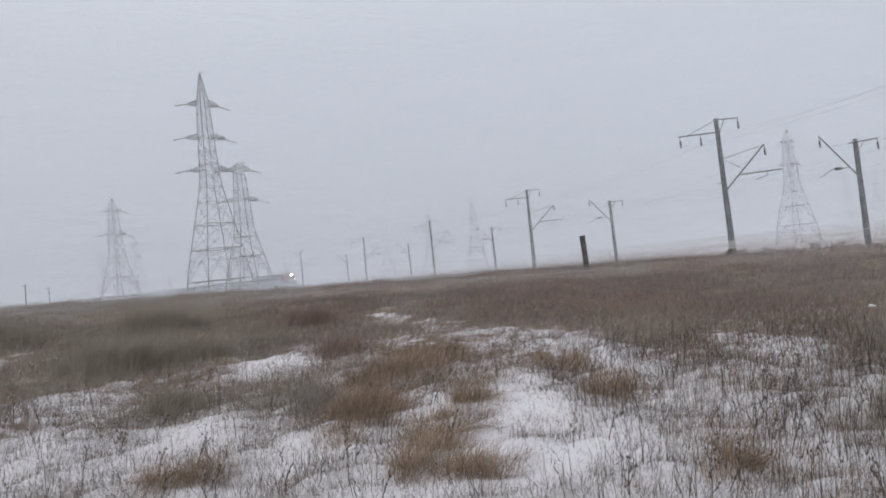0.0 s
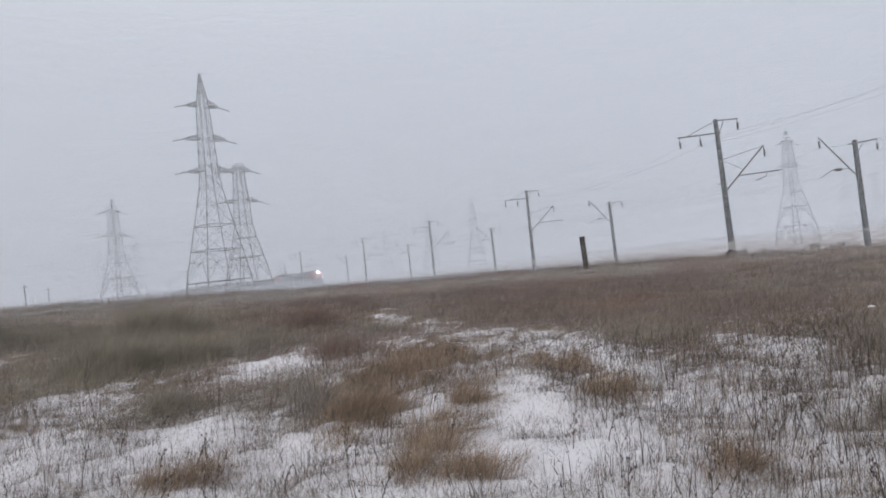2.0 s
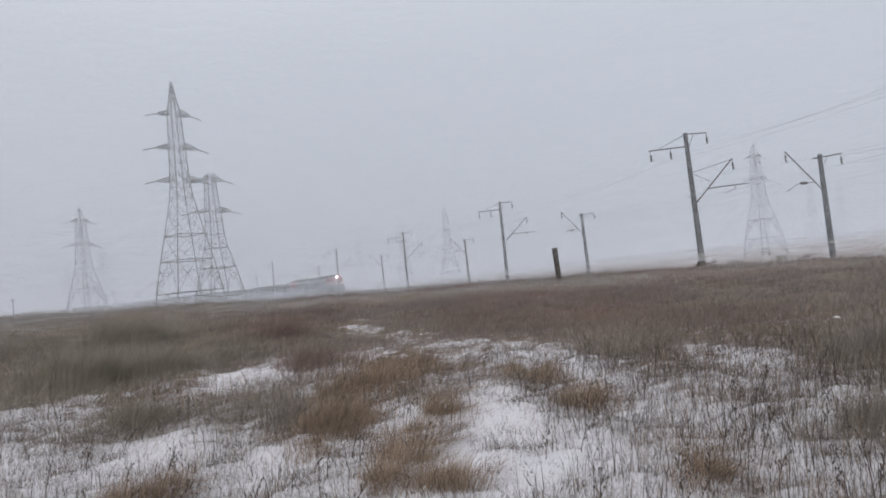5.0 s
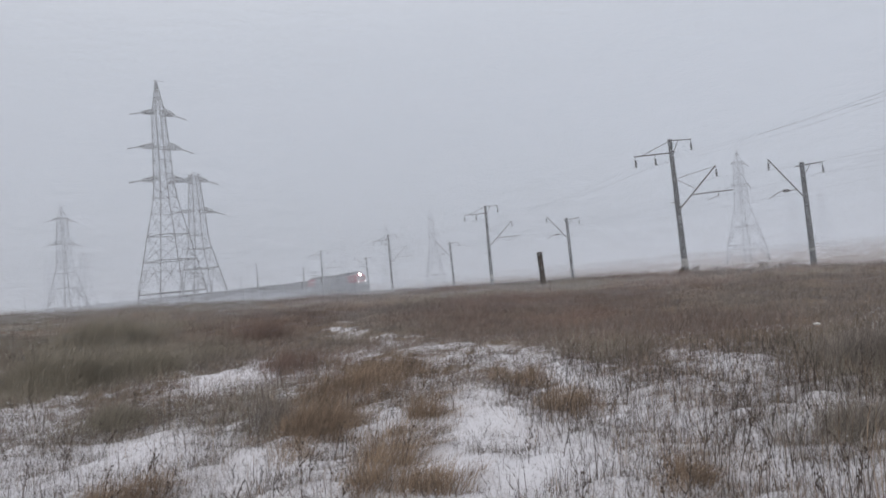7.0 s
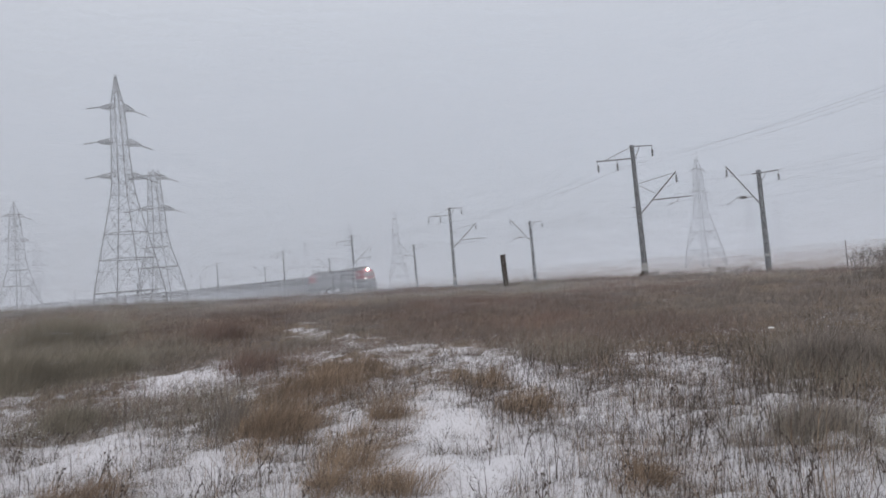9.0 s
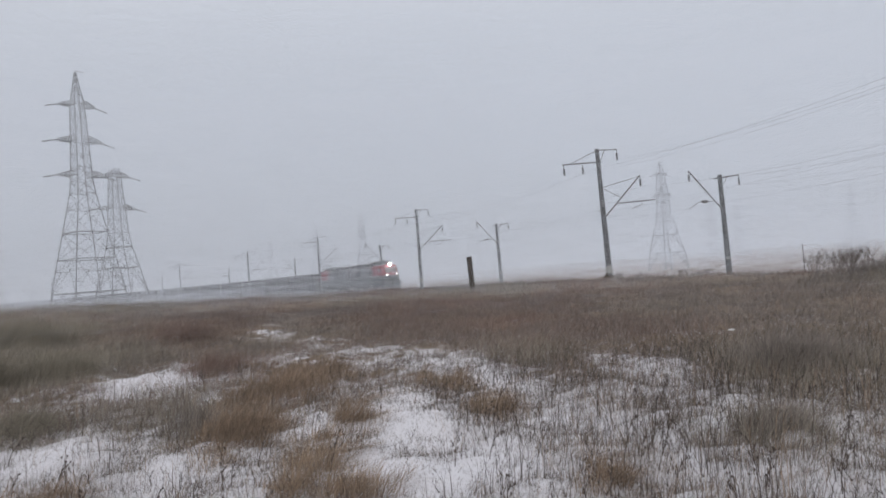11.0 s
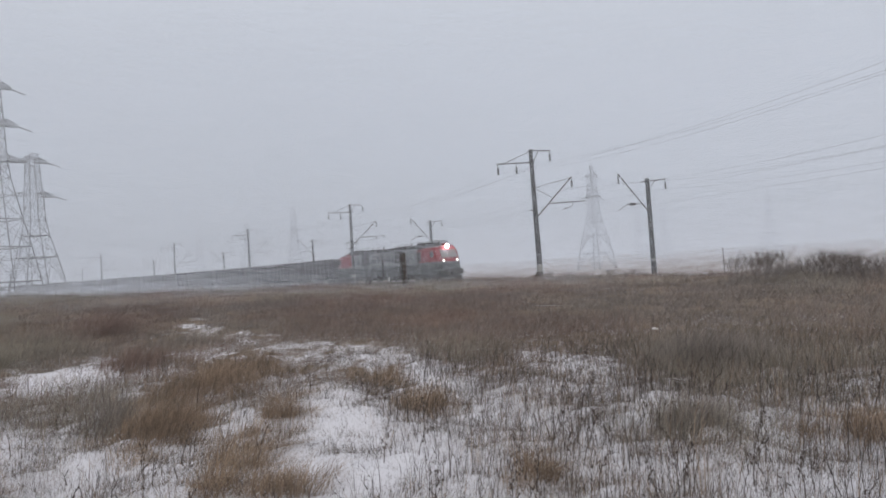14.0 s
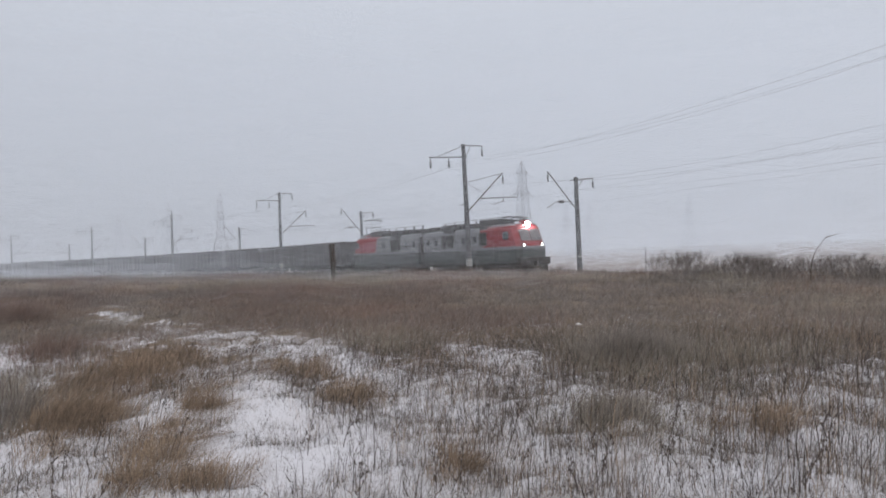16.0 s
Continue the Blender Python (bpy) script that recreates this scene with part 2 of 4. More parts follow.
# bare snow: x, y, half length, half depth
SNOW = [(-3.26, 13.2, 0.95, 1.6), (-3.2, 7.84, 0.74, 0.7), (-1.45, 6.64, 0.4, 0.33), (-4.88, 8.2, 0.5, 0.8), (0.52, 8.53, 0.36, 0.75), (-0.27, 7.8, 0.34, 0.4),
        (0.2, 6.4, 0.3, 0.6), (0.83, 7.3, 0.33, 0.62), (1.75, 11.3, 0.22, 1.0), (1.99, 9.8, 0.32, 0.6), (2.17, 8.5, 0.34, 0.45), (2.08, 7.3, 0.25, 0.36),
        (3.53, 6.6, 0.14, 0.7), (0.31, 5.2, 0.18, 0.45), (0.63, 5.7, 0.3, 0.6), (1.09, 5.9, 0.22, 0.45), (-0.25, 5.5, 0.19, 0.3), (2.93, 4.3, 0.3, 0.24), (3.62, 3.7, 0.16, 0.28), (-0.73, 5.6, 0.12, 0.3)]
# snow showing through thin growth
SPARSE = [(4.29, 10.9, 0.6, 1.0), (4.67, 9.3, 0.3, 1.3), (-1.82, 20.9, 1.1, 2.2), (0.43, 12.9, 0.35, 1.1), (-6.0, 11.3, 0.9, 1.3), (5.77, 5.5, 0.25, 0.7), (7.77, 6.5, 0.5, 0.3), (2.5, 5.4, 0.16, 0.35),
          (4.47, 4.0, 0.2, 0.35), (-9.9, 16.4, 0.9, 1.1), (2.48, 4.75, 0.17, 0.3), (-2.44, 8.4, 0.3, 0.5), (-1.31, 14.7, 0.6, 1.2), (-4.6, 7.0, 0.5, 0.5), (4.0, 5.0, 0.25, 0.4), (2.6, 12.4, 0.5, 0.9), (-0.5, 17.0, 0.8, 1.9), (0.4, 14.8, 0.6, 1.1), (1.3, 13.2, 0.5, 0.9)]
# tawny tufts
TUFTS = [(-1.08, 8.2, 0.46, 0.9), (-0.58, 11.2, 0.7, 1.4), (-1.32, 9.8, 0.4, 0.8), (0.08, 8.2, 0.22, 0.5), (-0.29, 6.6, 0.25, 0.42), (1.55, 10.0, 0.26, 0.6), (1.63, 8.0, 0.28, 0.42), (0.06, 5.6, 0.19, 0.3),
         (-2.4, 6.05, 0.3, 0.2), (1.9, 5.1, 0.16, 0.2), (4.48, 4.8, 0.26, 0.36), (-0.48, 5.9, 0.12, 0.3)]
# dark, dense growth
DARK = [(-6.3, 14.6, 1.5, 2.6), (-3.76, 9.6, 0.55, 0.75), (-12.0, 20.5, 1.3, 2.2), (-7.0, 11.5, 0.5, 0.65), (4.9, 8.2, 0.35, 1.6), (5.5, 8.3, 0.8, 1.3), (3.48, 5.45, 0.36, 0.5), (-1.75, 8.6, 0.32, 0.7),
        (-4.97, 18.0, 0.8, 1.8), (-2.4, 9.8, 0.6, 0.45), (6.9, 7.6, 0.9, 0.7), (3.21, 12.3, 0.6, 1.0), (-8.6, 21.5, 1.4, 2.6)]
# reddish growth
RED = [(-4.1, 21.9, 1.3, 3.2), (3.7, 22.8, 3.0, 3.8), (3.8, 15.4, 1.9, 1.9), (6.3, 14.6, 0.9, 2.2), (-1.3, 14.5, 1.0, 1.4), (-2.3, 13.4, 0.6, 1.4), (1.9, 18.8, 0.9, 1.8), (3.45, 10.4, 0.4, 0.8)]
blotch = Waves(4.5, 12, 21)
patchy, streaky, hue, flecks = Waves(2.2, 14, 11), Waves(0.6, 16, 12), Waves(9, 9, 13), Waves(0.28, 16, 14)


warp_a, warp_b, warp_c = Waves(1.3, 10, 31), Waves(1.3, 10, 32), Waves(0.4, 12, 33)


def stand(spots, x, y, grow=1.0):
    """How deep a place lies in any of the spots, with frayed edges."""
    r = np.hypot(x, y)
    f = warp_c(x, y)
    x, y = x + r * (0.024 * warp_a(x, y) + 0.012 * f), y + r * (0.05 * warp_b(x, y) + 0.03 * f)
    return np.clip(1.35 * sum(np.exp(-((((x - a) / (p * grow)) ** 2 + ((y - b) / (q * grow)) ** 2) ** 1.5)) for a, b, p, q in spots), 0, 1)


def cover(x, y):
    """How thick the dead grass stands, 0 to about 1.3."""
    r = np.hypot(x, y)
    start = np.interp(np.degrees(np.arctan2(x, y)), [-32, -20, -10, 0, 15, 25, 40], [15.0, 15.0, 15.0, 14.0, 13.0, 10.5, 9.0]) + 2.6 * blotch(x, y)
    c = 0.93 + 0.24 * patchy(x, y) + 0.26 * streaky(x, y) + 0.2 * flecks(x, y) + (0.62 - 0.16 * blotch(x + 9, y)) * np.clip((r - start) / 5, 0, 1) + 0.1 * np.clip((6.5 - r) / 2, 0, 1)
    c = c + 0.3 * np.clip((np.degrees(np.arctan2(x, y)) - 20) / 12, 0, 1) * np.clip((10 - r) / 2, 0, 1)
    c = c + 0.6 * stand(DARK, x, y) + 0.35 * stand(TUFTS, x, y) + 0.3 * stand(RED, x, y)
    return np.clip(c * (1 - 0.88 * stand(SNOW, x, y)) * (1 - 0.47 * stand(SPARSE, x, y)), 0.0, 1.3)


def build_ground():
    az = np.radians(np.concatenate([np.arange(-180, -40, 4.0), np.arange(-40, 60, 0.45), np.arange(60, 180, 4.0)]))
    rs = np.concatenate([np.linspace(0.3, 4, 8), np.geomspace(4.2, 62, 190), np.geomspace(66, 4000, 40)])
    A, Rr = np.meshgrid(az, rs)
    x, y = Rr * np.sin(A), Rr * np.cos(A)
    verts = np.stack([x, y, ground_z(x, y)], -1).reshape(-1, 3)
    n, k = len(rs), len(az)
    i, j = np.meshgrid(np.arange(n - 1), np.arange(k), indexing="ij")
    a, b, c, d = i * k + j, i * k + (j + 1) % k, (i + 1) * k + (j + 1) % k, (i + 1) * k + j
    tris = np.concatenate([np.stack([a, c, b], -1).reshape(-1, 3), np.stack([a, d, c], -1).reshape(-1, 3)])
    centre = len(verts)
    verts = np.vstack([verts, [[0, 0, float(ground_z(0.0, 0.01))]]])
    tris = np.vstack([tris, np.stack([np.full(k, centre), np.arange(k), (np.arange(k) + 1) % k], -1)])
    ob = big_mesh("ground", verts, tris, M_GROUND)
    ob.data.shade_smooth()
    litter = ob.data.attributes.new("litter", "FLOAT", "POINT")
    x, y = verts[:, 0], verts[:, 1]
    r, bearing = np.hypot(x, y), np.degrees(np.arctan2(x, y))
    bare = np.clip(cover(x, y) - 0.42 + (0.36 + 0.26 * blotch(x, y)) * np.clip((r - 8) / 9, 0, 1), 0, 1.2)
    # Less litter beyond the crest: haze over the far plain, painted as snow.
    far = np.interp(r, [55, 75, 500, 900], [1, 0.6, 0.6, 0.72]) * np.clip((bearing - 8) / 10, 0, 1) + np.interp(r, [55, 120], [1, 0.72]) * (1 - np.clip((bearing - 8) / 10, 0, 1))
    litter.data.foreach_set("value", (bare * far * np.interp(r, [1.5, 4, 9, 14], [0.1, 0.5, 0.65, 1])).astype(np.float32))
    tagged(ob, "snow-dusted field of brown litter rising to a low crest, far plain paled as haze", "ground", kind="structure")


build_ground()


def blades(x, y, h, w, lean, spread, simple=False):
    """Bent tapering blades, or for far ones a single sliver. lean: how far the tips go down the wind."""
    n = len(x)
    z = ground_z(x, y) - 0.02
    a = rng.uniform(0, np.pi, n)
    wx, wy = np.cos(a) * w / 2, np.sin(a) * w / 2
    dx = h * (lean + rng.normal(0, spread, n))
    dy = h * rng.normal(0, spread, n)
    up = h * np.sqrt(np.clip(1 - ((dx / h) ** 2 + (dy / h) ** 2) * 0.6, 0.12, 1))
    if simple:
        v = np.stack([np.stack([x - wx, y - wy, z], -1), np.stack([x + wx, y + wy, z], -1), np.stack([x + dx, y + dy, z + up], -1)], 1)
        return v.reshape(-1, 3).astype(np.float32), np.arange(3 * n).reshape(-1, 3)
    v = np.empty((n, 5, 3), np.float32)
    v[:, 0] = np.stack([x - wx, y - wy, z], -1)
    v[:, 1] = np.stack([x + wx, y + wy, z], -1)
    v[:, 2] = np.stack([x + 0.35 * dx - 0.7 * wx, y + 0.35 * dy - 0.7 * wy, z + 0.6 * up], -1)
    v[:, 3] = np.stack([x + 0.35 * dx + 0.7 * wx, y + 0.35 * dy + 0.7 * wy, z + 0.6 * up], -1)
    v[:, 4] = np.stack([x + dx, y + dy, z + up], -1)
    t = np.array([[0, 1, 3], [0, 3, 2], [2, 3, 4]])[None] + (np.arange(n) * 5)[:, None, None]
    return v.reshape(-1, 3), t.reshape(-1, 3)


def scatter(count, r0, r1, a0=-42, a1=58, power=1.0):
    r = (r0 ** (1 + power) + rng.random(count) * (r1 ** (1 + power) - r0 ** (1 + power))) ** (1 / (1 + power))
    a = np.radians(rng.uniform(a0, a1, count))
    return r * np.sin(a), r * np.cos(a)


def tussocks(name, mat, label, r0, r1, per_m2, blades_each, height, width, keep, spread=0.13, tangle=0.27, bow=0.32, lift=0.0, simple=False):
    """Clumps of bent blades, thick where keep() is high."""
    area = radians(100) / 2 * (r1 * r1 - r0 * r0)
    x, y = scatter(int(area * per_m2), r0, r1)
    ok = rng.random(len(x)) < keep(x, y)
    x, y = x[ok], y[ok]
    size = rng.uniform(0.45, 1.35, len(x)) * (0.7 + 0.35 * np.clip(cover(x, y), 0, 1.2))
    lean = rng.normal(bow, 0.08 + 0.3 * tangle, len(x))
    count = np.maximum(4, (blades_each * size * rng.uniform(0.5, 1.4, len(x))).astype(int))
    k = np.repeat(np.arange(len(x)), count)
    n = len(k)
    ox, oy = rng.normal(0, 1, n), rng.normal(0, 1, n)
    bx, by = x[k] + ox * spread * size[k], y[k] + oy * spread * size[k]
    h = height * size[k] * rng.uniform(0.45, 1.25, n) * np.exp(-0.12 * (ox**2 + oy**2))
    r = np.hypot(bx, by)
    v, t = blades(bx, by, h, width * (0.6 + 0.045 * r) * rng.uniform(0.6, 1.4, n), lean[k] + 0.14 * ox, tangle, simple)
    v[:, 2] += np.repeat(lift * rng.random(n), 3 if simple else 5)
    tagged(big_mesh(name, v, t, mat), label, "grass", kind="stuff")


def build_grass():
    def near(x, y):
        return np.clip(cover(x, y) * 1.05, 0, 1)

    def tawny(x, y):
        return stand(TUFTS, x, y, 1.35)

    def right(x, y):
        return np.interp(np.degrees(np.arctan2(x, y)), [-5, 8, 18, 28], [0.48, 0.5, 0.6, 0.95])

    def thick(x, y):
        return np.clip(cover(x, y), 0, 1)

    tussocks("dry_grass", M_NEAR, "short grey-brown dead grass standing in thin snow", 3.0, 10, 190, 13, 0.15, 0.0036, lambda x, y: near(x, y) * (1 - 0.5 * tawny(x, y)), 0.12, 0.75)
    tussocks("dry_grass", M_NEAR, "grey-brown dead grass with snow between", 9.5, 18, 72, 16, 0.2, 0.005, lambda x, y: near(x, y) * (1 - 0.5 * tawny(x, y)), 0.16, 0.65, simple=True)
    tussocks("tawny_grass", M_TAWNY, "tawny dead grass standing in thin snow", 3.0, 18, 80, 26, 0.25, 0.0036, lambda x, y: (0.04 + 0.42 * tawny(x, y)), 0.15, 0.65, 0.7)
    tussocks("thin_stalks", M_STALK, "thin dark dead stalks in snow", 3.0, 14, 135, 4, 0.24, 0.0044, lambda x, y: (0.05 + 0.75 * near(x, y)) * right(x, y), 0.14, 0.6, simple=True)
    tussocks("tall_stalks", M_STALK, "tall dark dead stalks standing in snow", 3.2, 12, 30, 2, 0.38, 0.006, lambda x, y: np.where(x > 0.15 * y, 0.8, 0.22) * thick(x, y), 0.12, 0.14, 0.05)
    tussocks("pale_stalks", M_TAWNY, "tall pale dead stalks standing in snow", 4.0, 13, 30, 3, 0.34, 0.0045, lambda x, y: np.where(x > 0.3 * y, 0.8, 0.05) * thick(x, y), 0.14, 0.16, 0.06)
    tussocks("fallen_litter", M_STALK, "broken dead stems lying on the snow", 3.0, 12, 150, 6, 0.10, 0.0055, lambda x, y: np.clip(0.45 + 0.4 * streaky(x * 1.7, y * 1.7), 0.05, 1), 0.18, 1.0, simple=True)
    tussocks("snow_crumbs", M_FLECK, "crumbs of snow caught in the dead grass", 4.2, 16, 70, 4, 0.03, 0.012, lambda x, y: np.clip(0.5 + 0.5 * flecks(x, y) + 0.4 * patchy(x, y), 0, 1), 0.16, 0.9, 0.3, 0.1, simple=True)
    tussocks("dry_grass", M_GRASS, "grey-brown dead grass of the rising field", 15, 28, 21, 30, 0.26, 0.0058, lambda x, y: np.clip(cover(x, y) * (0.6 + 0.4 * hue(x, y) + 0.45 * blotch(x, y)), 0.04, 1), 0.26, 0.7, 0.6, simple=True)
    tussocks("dry_grass", M_GRASS, "grey-brown dead grass near the crest", 26, 54, 6.0, 28, 0.28, 0.007, lambda x, y: np.clip(0.6 + 0.4 * hue(x, y) + 0.5 * blotch(x, y), 0.1, 1), 0.4, 0.7, 0.6, simple=True)
    tussocks("reddish_grass", M_RED, "reddish-brown dead grass of the rising field", 9, 50, 9.0, 40, 0.40, 0.005, lambda x, y: np.clip(1.1 * stand(RED, x, y, 1.25) + 0.1 - 0.4 * hue(x, y), 0, 1) * thick(x, y), 0.3, 0.7, 0.6, simple=True)
    tussocks("olive_grass", M_OLIVE, "olive-grey dead grass in dense stands", 4.5, 26, 22, 44, 0.44, 0.004, lambda x, y: stand(DARK, x, y, 1.15) * (1 - 0.75 * stand(SPARSE, x, y)) * (1 - stand(SNOW, x, y)), 0.26, 0.6, 0.6, simple=True)
    tussocks("olive_grass", M_OLIVE, "olive-grey dead grass scattered over the field", 12, 50, 7.0, 36, 0.42, 0.005, lambda x, y: np.clip(0.45 * hue(x + 30, y) - 0.1 + np.clip((np.degrees(np.arctan2(x, y)) - 34) / 20, 0, 0.4) + np.clip((-14 - np.degrees(np.arctan2(x, y))) / 16, 0, 0.45), 0, 1) * thick(x, y), 0.3, 0.7, 0.6, simple=True)


def build_tufts():
    """Wind-bent hay: each tuft is a few clumps that lean their own way and thin out at the rim."""
    for x0, y0, p, q in TUFTS:
        clumps = int(4 + 27 * (p * q) ** 0.5)
        parts_v, parts_t, count = [], [], 0
        for _ in range(clumps):
            cx, cy = x0 + p * rng.normal(0, 0.62), y0 + q * rng.normal(0, 0.62)
            size = rng.uniform(0.5, 1.25) * (0.8 + 0.3 * min(p, 1))
            n = int(rng.uniform(130, 300) * size)
            ox, oy = rng.normal(0, 1, n), rng.normal(0, 1, n)
            u = ox**2 + oy**2
            h = 0.34 * size * rng.uniform(0.35, 1.2, n) * np.exp(-0.16 * u)
            v, t = blades(cx + 0.1 * size * ox, cy + 0.14 * size * oy, h, 0.0042 * rng.uniform(0.5, 1.4, n), rng.normal(0.75, 0.2) + 0.22 * ox, 0.42)
            parts_v.append(v)
            parts_t.append(t + count)
            count += len(v)
        tagged(big_mesh("grass_tuft", np.vstack(parts_v), np.vstack(parts_t), M_TAWNY), "tawny wind-bent tuft of dead grass in snow", "grass tuft", "tufts in the snow", "stuff")


def build_thickets():
    """Tall rank grass in dense mounds, blown over to one side."""
    for mat, x0, y0, p, q, tall, count in (
            (M_OLIVE, -6.4, 13.6, 1.0, 0.9, 0.85, 9000), (M_OLIVE, -5.2, 14.4, 0.6, 0.8, 0.75, 4500), (M_OLIVE, -3.8, 9.6, 0.45, 0.5, 0.38, 2600), (M_OLIVE, -8.4, 20.5, 1.3, 1.2, 0.95, 7000),
            (M_OLIVE, -12.4, 19.5, 0.9, 1.0, 0.8, 4000), (M_NEAR, 5.8, 8.6, 0.85, 0.95, 0.55, 9000), (M_NEAR, 3.6, 5.7, 0.36, 0.42, 0.32, 2400), (M_RED, -2.2, 13.6, 0.6, 0.9, 0.42, 2000),
            (M_RED, -4.1, 20.5, 1.0, 1.2, 0.6, 3200), (M_TAWNY, -1.12, 8.0, 0.42, 0.55, 0.4, 2600), (M_NEAR, -1.55, 8.4, 0.4, 0.5, 0.36, 1500), (M_TAWNY, -0.65, 10.9, 0.5, 0.7, 0.36, 2000)):
        a, u = rng.uniform(0, 2 * np.pi, count), np.sqrt(rng.random(count)) * rng.uniform(0.55, 1.3, count)
        u = u * (1 + 0.25 * np.sin(3 * a + x0) + 0.15 * np.sin(7 * a + y0))
        x, y = x0 + p * u * np.cos(a), y0 + q * u * np.sin(a)
        h = tall * rng.uniform(0.3, 1.15, count) * np.clip(1.1 - 0.5 * u * u, 0.25, 1.1)
        v, t = blades(x, y, h, 0.0045 * rng.uniform(0.6, 1.5, count), 0.5 + 0.3 * np.cos(a), 0.34)
        tagged(big_mesh("grass_thicket", v, t, mat), "dense mound of tall dead grass bent by the wind", "grass thicket", "grass thickets", "stuff")


def build_twigs():
    """Broken, branching dead forbs scattered through the near snow."""
    shapes = []
    for _ in range(9):
        segs, stack = [], [(np.zeros(3), np.array([rng.normal(0, 0.25), rng.normal(0, 0.25), 1.0]), 1.0, 0)]
        while stack:
            p, d, size, depth = stack.pop()
            d = d / np.linalg.norm(d)
            for k in range(3):
                q = p + d * size * 0.17
                segs.append((p, q, 0.021 * size))
                if depth < 2 and rng.random() < 0.75:
                    stack.append((q, d * 0.7 + np.array([rng.normal(0.1, 0.7), rng.normal(0, 0.7), rng.normal(0.0, 0.4)]), size * 0.62, depth + 1))
                d = d + rng.normal(0, 0.28, 3)
                d = d / np.linalg.norm(d)
                p = q
        shapes.append(segs)
    x, y = scatter(9500, 3.3, 13.0)
    ok = rng.random(len(x)) < (0.25 + 0.75 * np.clip(cover(x, y), 0, 1)) * np.where(x > 0.1 * y, 1.0, 0.8)
    verts = []
    for px, py in zip(x[ok], y[ok]):
        segs = shapes[rng.integers(len(shapes))]
        h, turn, tip = 0.13 + 0.4 * rng.random() ** 2, rng.uniform(0, 6.283), rng.normal(0, 0.35)
        c, s_, ct, st = math.cos(turn), math.sin(turn), math.cos(tip), math.sin(tip)
        base = np.array([px, py, float(ground_z(px, py)) - 0.01])
        m = np.array([[c, -s_, 0], [s_, c, 0], [0, 0, 1]]) @ np.array([[ct, 0, st], [0, 1, 0], [-st, 0, ct]])
        for p, q, w in segs:
            p1, q1 = base + m @ p * h, base + m @ q * h
            off = np.array([math.cos(turn), -math.sin(turn), 0.3]) * w * h * 0.5
            verts += [p1 - off, p1 + off, q1]
    n = len(verts)
    tagged(big_mesh("dead_twigs", np.array(verts), np.arange(n).reshape(-1, 3), M_STALK), "dark broken twigs of dead forbs in snow", "dead twigs", kind="stuff")


def build_grass_behind():
    """The field goes on, thinner, on the other sides."""
    x, y = scatter(5000, 3.0, 20, 58, 318)
    k = np.repeat(np.arange(len(x)), 6)
    bx, by = x[k] + rng.normal(0, 0.13, len(k)), y[k] + rng.normal(0, 0.13, len(k))
    v, t = blades(bx, by, rng.uniform(0.1, 0.3, len(k)), 0.006 * rng.uniform(0.6, 1.4, len(k)), 0.3, 0.4)
    tagged(big_mesh("dry_grass", v, t, M_GRASS), "grey-brown dead grass in thin snow", "grass", kind="stuff")


build_grass()
build_grass_behind()
build_tufts()
build_thickets()
build_twigs()


# ---- railway ----
def ring_strip(bm, profile, a0, a1, step):
    """Sweeps a profile of (radius, z) along the curve."""
    count = max(2, int((a1 - a0) / step))
    loft(bm, [[(*on_curve(r, a0 + (a1 - a0) * i / count), z) for r, z in profile] for i in range(count + 1)], closed=True, caps=True)
    return bm


def build_track():
    bed = part("railway_bed", ring_strip(bmesh.new(), [(391.5, BED - 3.2), (398.8, BED - 0.45), (402.0, BED), (409.9, BED), (413.8, BED - 0.45), (421.0, BED - 3.2)], -0.35, 1.35, 0.012), M_BALLAST)
    tagged(bed, "snowy gravel railway bed under two tracks", "railway bed", kind="structure")
    sleeper = None
    for r, name in ((R_NEAR, "near_track"), (R_FAR, "far_track")):
        track = empty("railway_track", Matrix.Identity(4), "steel rails on concrete sleepers in snowy gravel", "railway track", "double track")
        for side in (-0.76, 0.76):
            q = r + side
            prof = [(q - 0.07, RAIL - 0.17), (q - 0.07, RAIL - 0.15), (q - 0.012, RAIL - 0.13), (q - 0.036, RAIL - 0.03), (q - 0.036, RAIL), (q + 0.036, RAIL), (q + 0.036, RAIL - 0.03), (q + 0.012, RAIL - 0.13), (q + 0.07, RAIL - 0.15), (q + 0.07, RAIL - 0.17)]
            part("rail", ring_strip(bmesh.new(), prof, -0.3, 1.3, 0.015), M_RAILSTEEL, track)
        for i in range(120):
            a = 0.08 + i * 0.6 / r
            m = pose(*on_curve(r, a), RAIL - 0.29, 0, 0, math.degrees(a))
            if sleeper is None:
                sleeper = part("sleeper", box(bmesh.new(), -1.35, 1.35, -0.13, 0.13, 0, 0.12, 0.02), M_SLEEPER, track)
                sleeper.matrix_basis = m
            else:
                shared("sleeper", sleeper, track, m)


build_track()


def insulator(bm, x, y, z, length=0.55, r=0.1):
    """A hanging string of porcelain sheds, its top at z."""
    rod(bm, (x, y, z), (x, y, z - length - 0.35), 0.02)
    count = 5
    for i in range(count):
        top = z - 0.3 - length * i / count
        rod(bm, (x, y, top), (x, y, top - length / count * 0.8), r * 0.55, r, 8)
    return bm


P_TOP, Q_TOP, MAST_FOOT = EYE + 9.0, EYE + 6.45, BED - 0.6


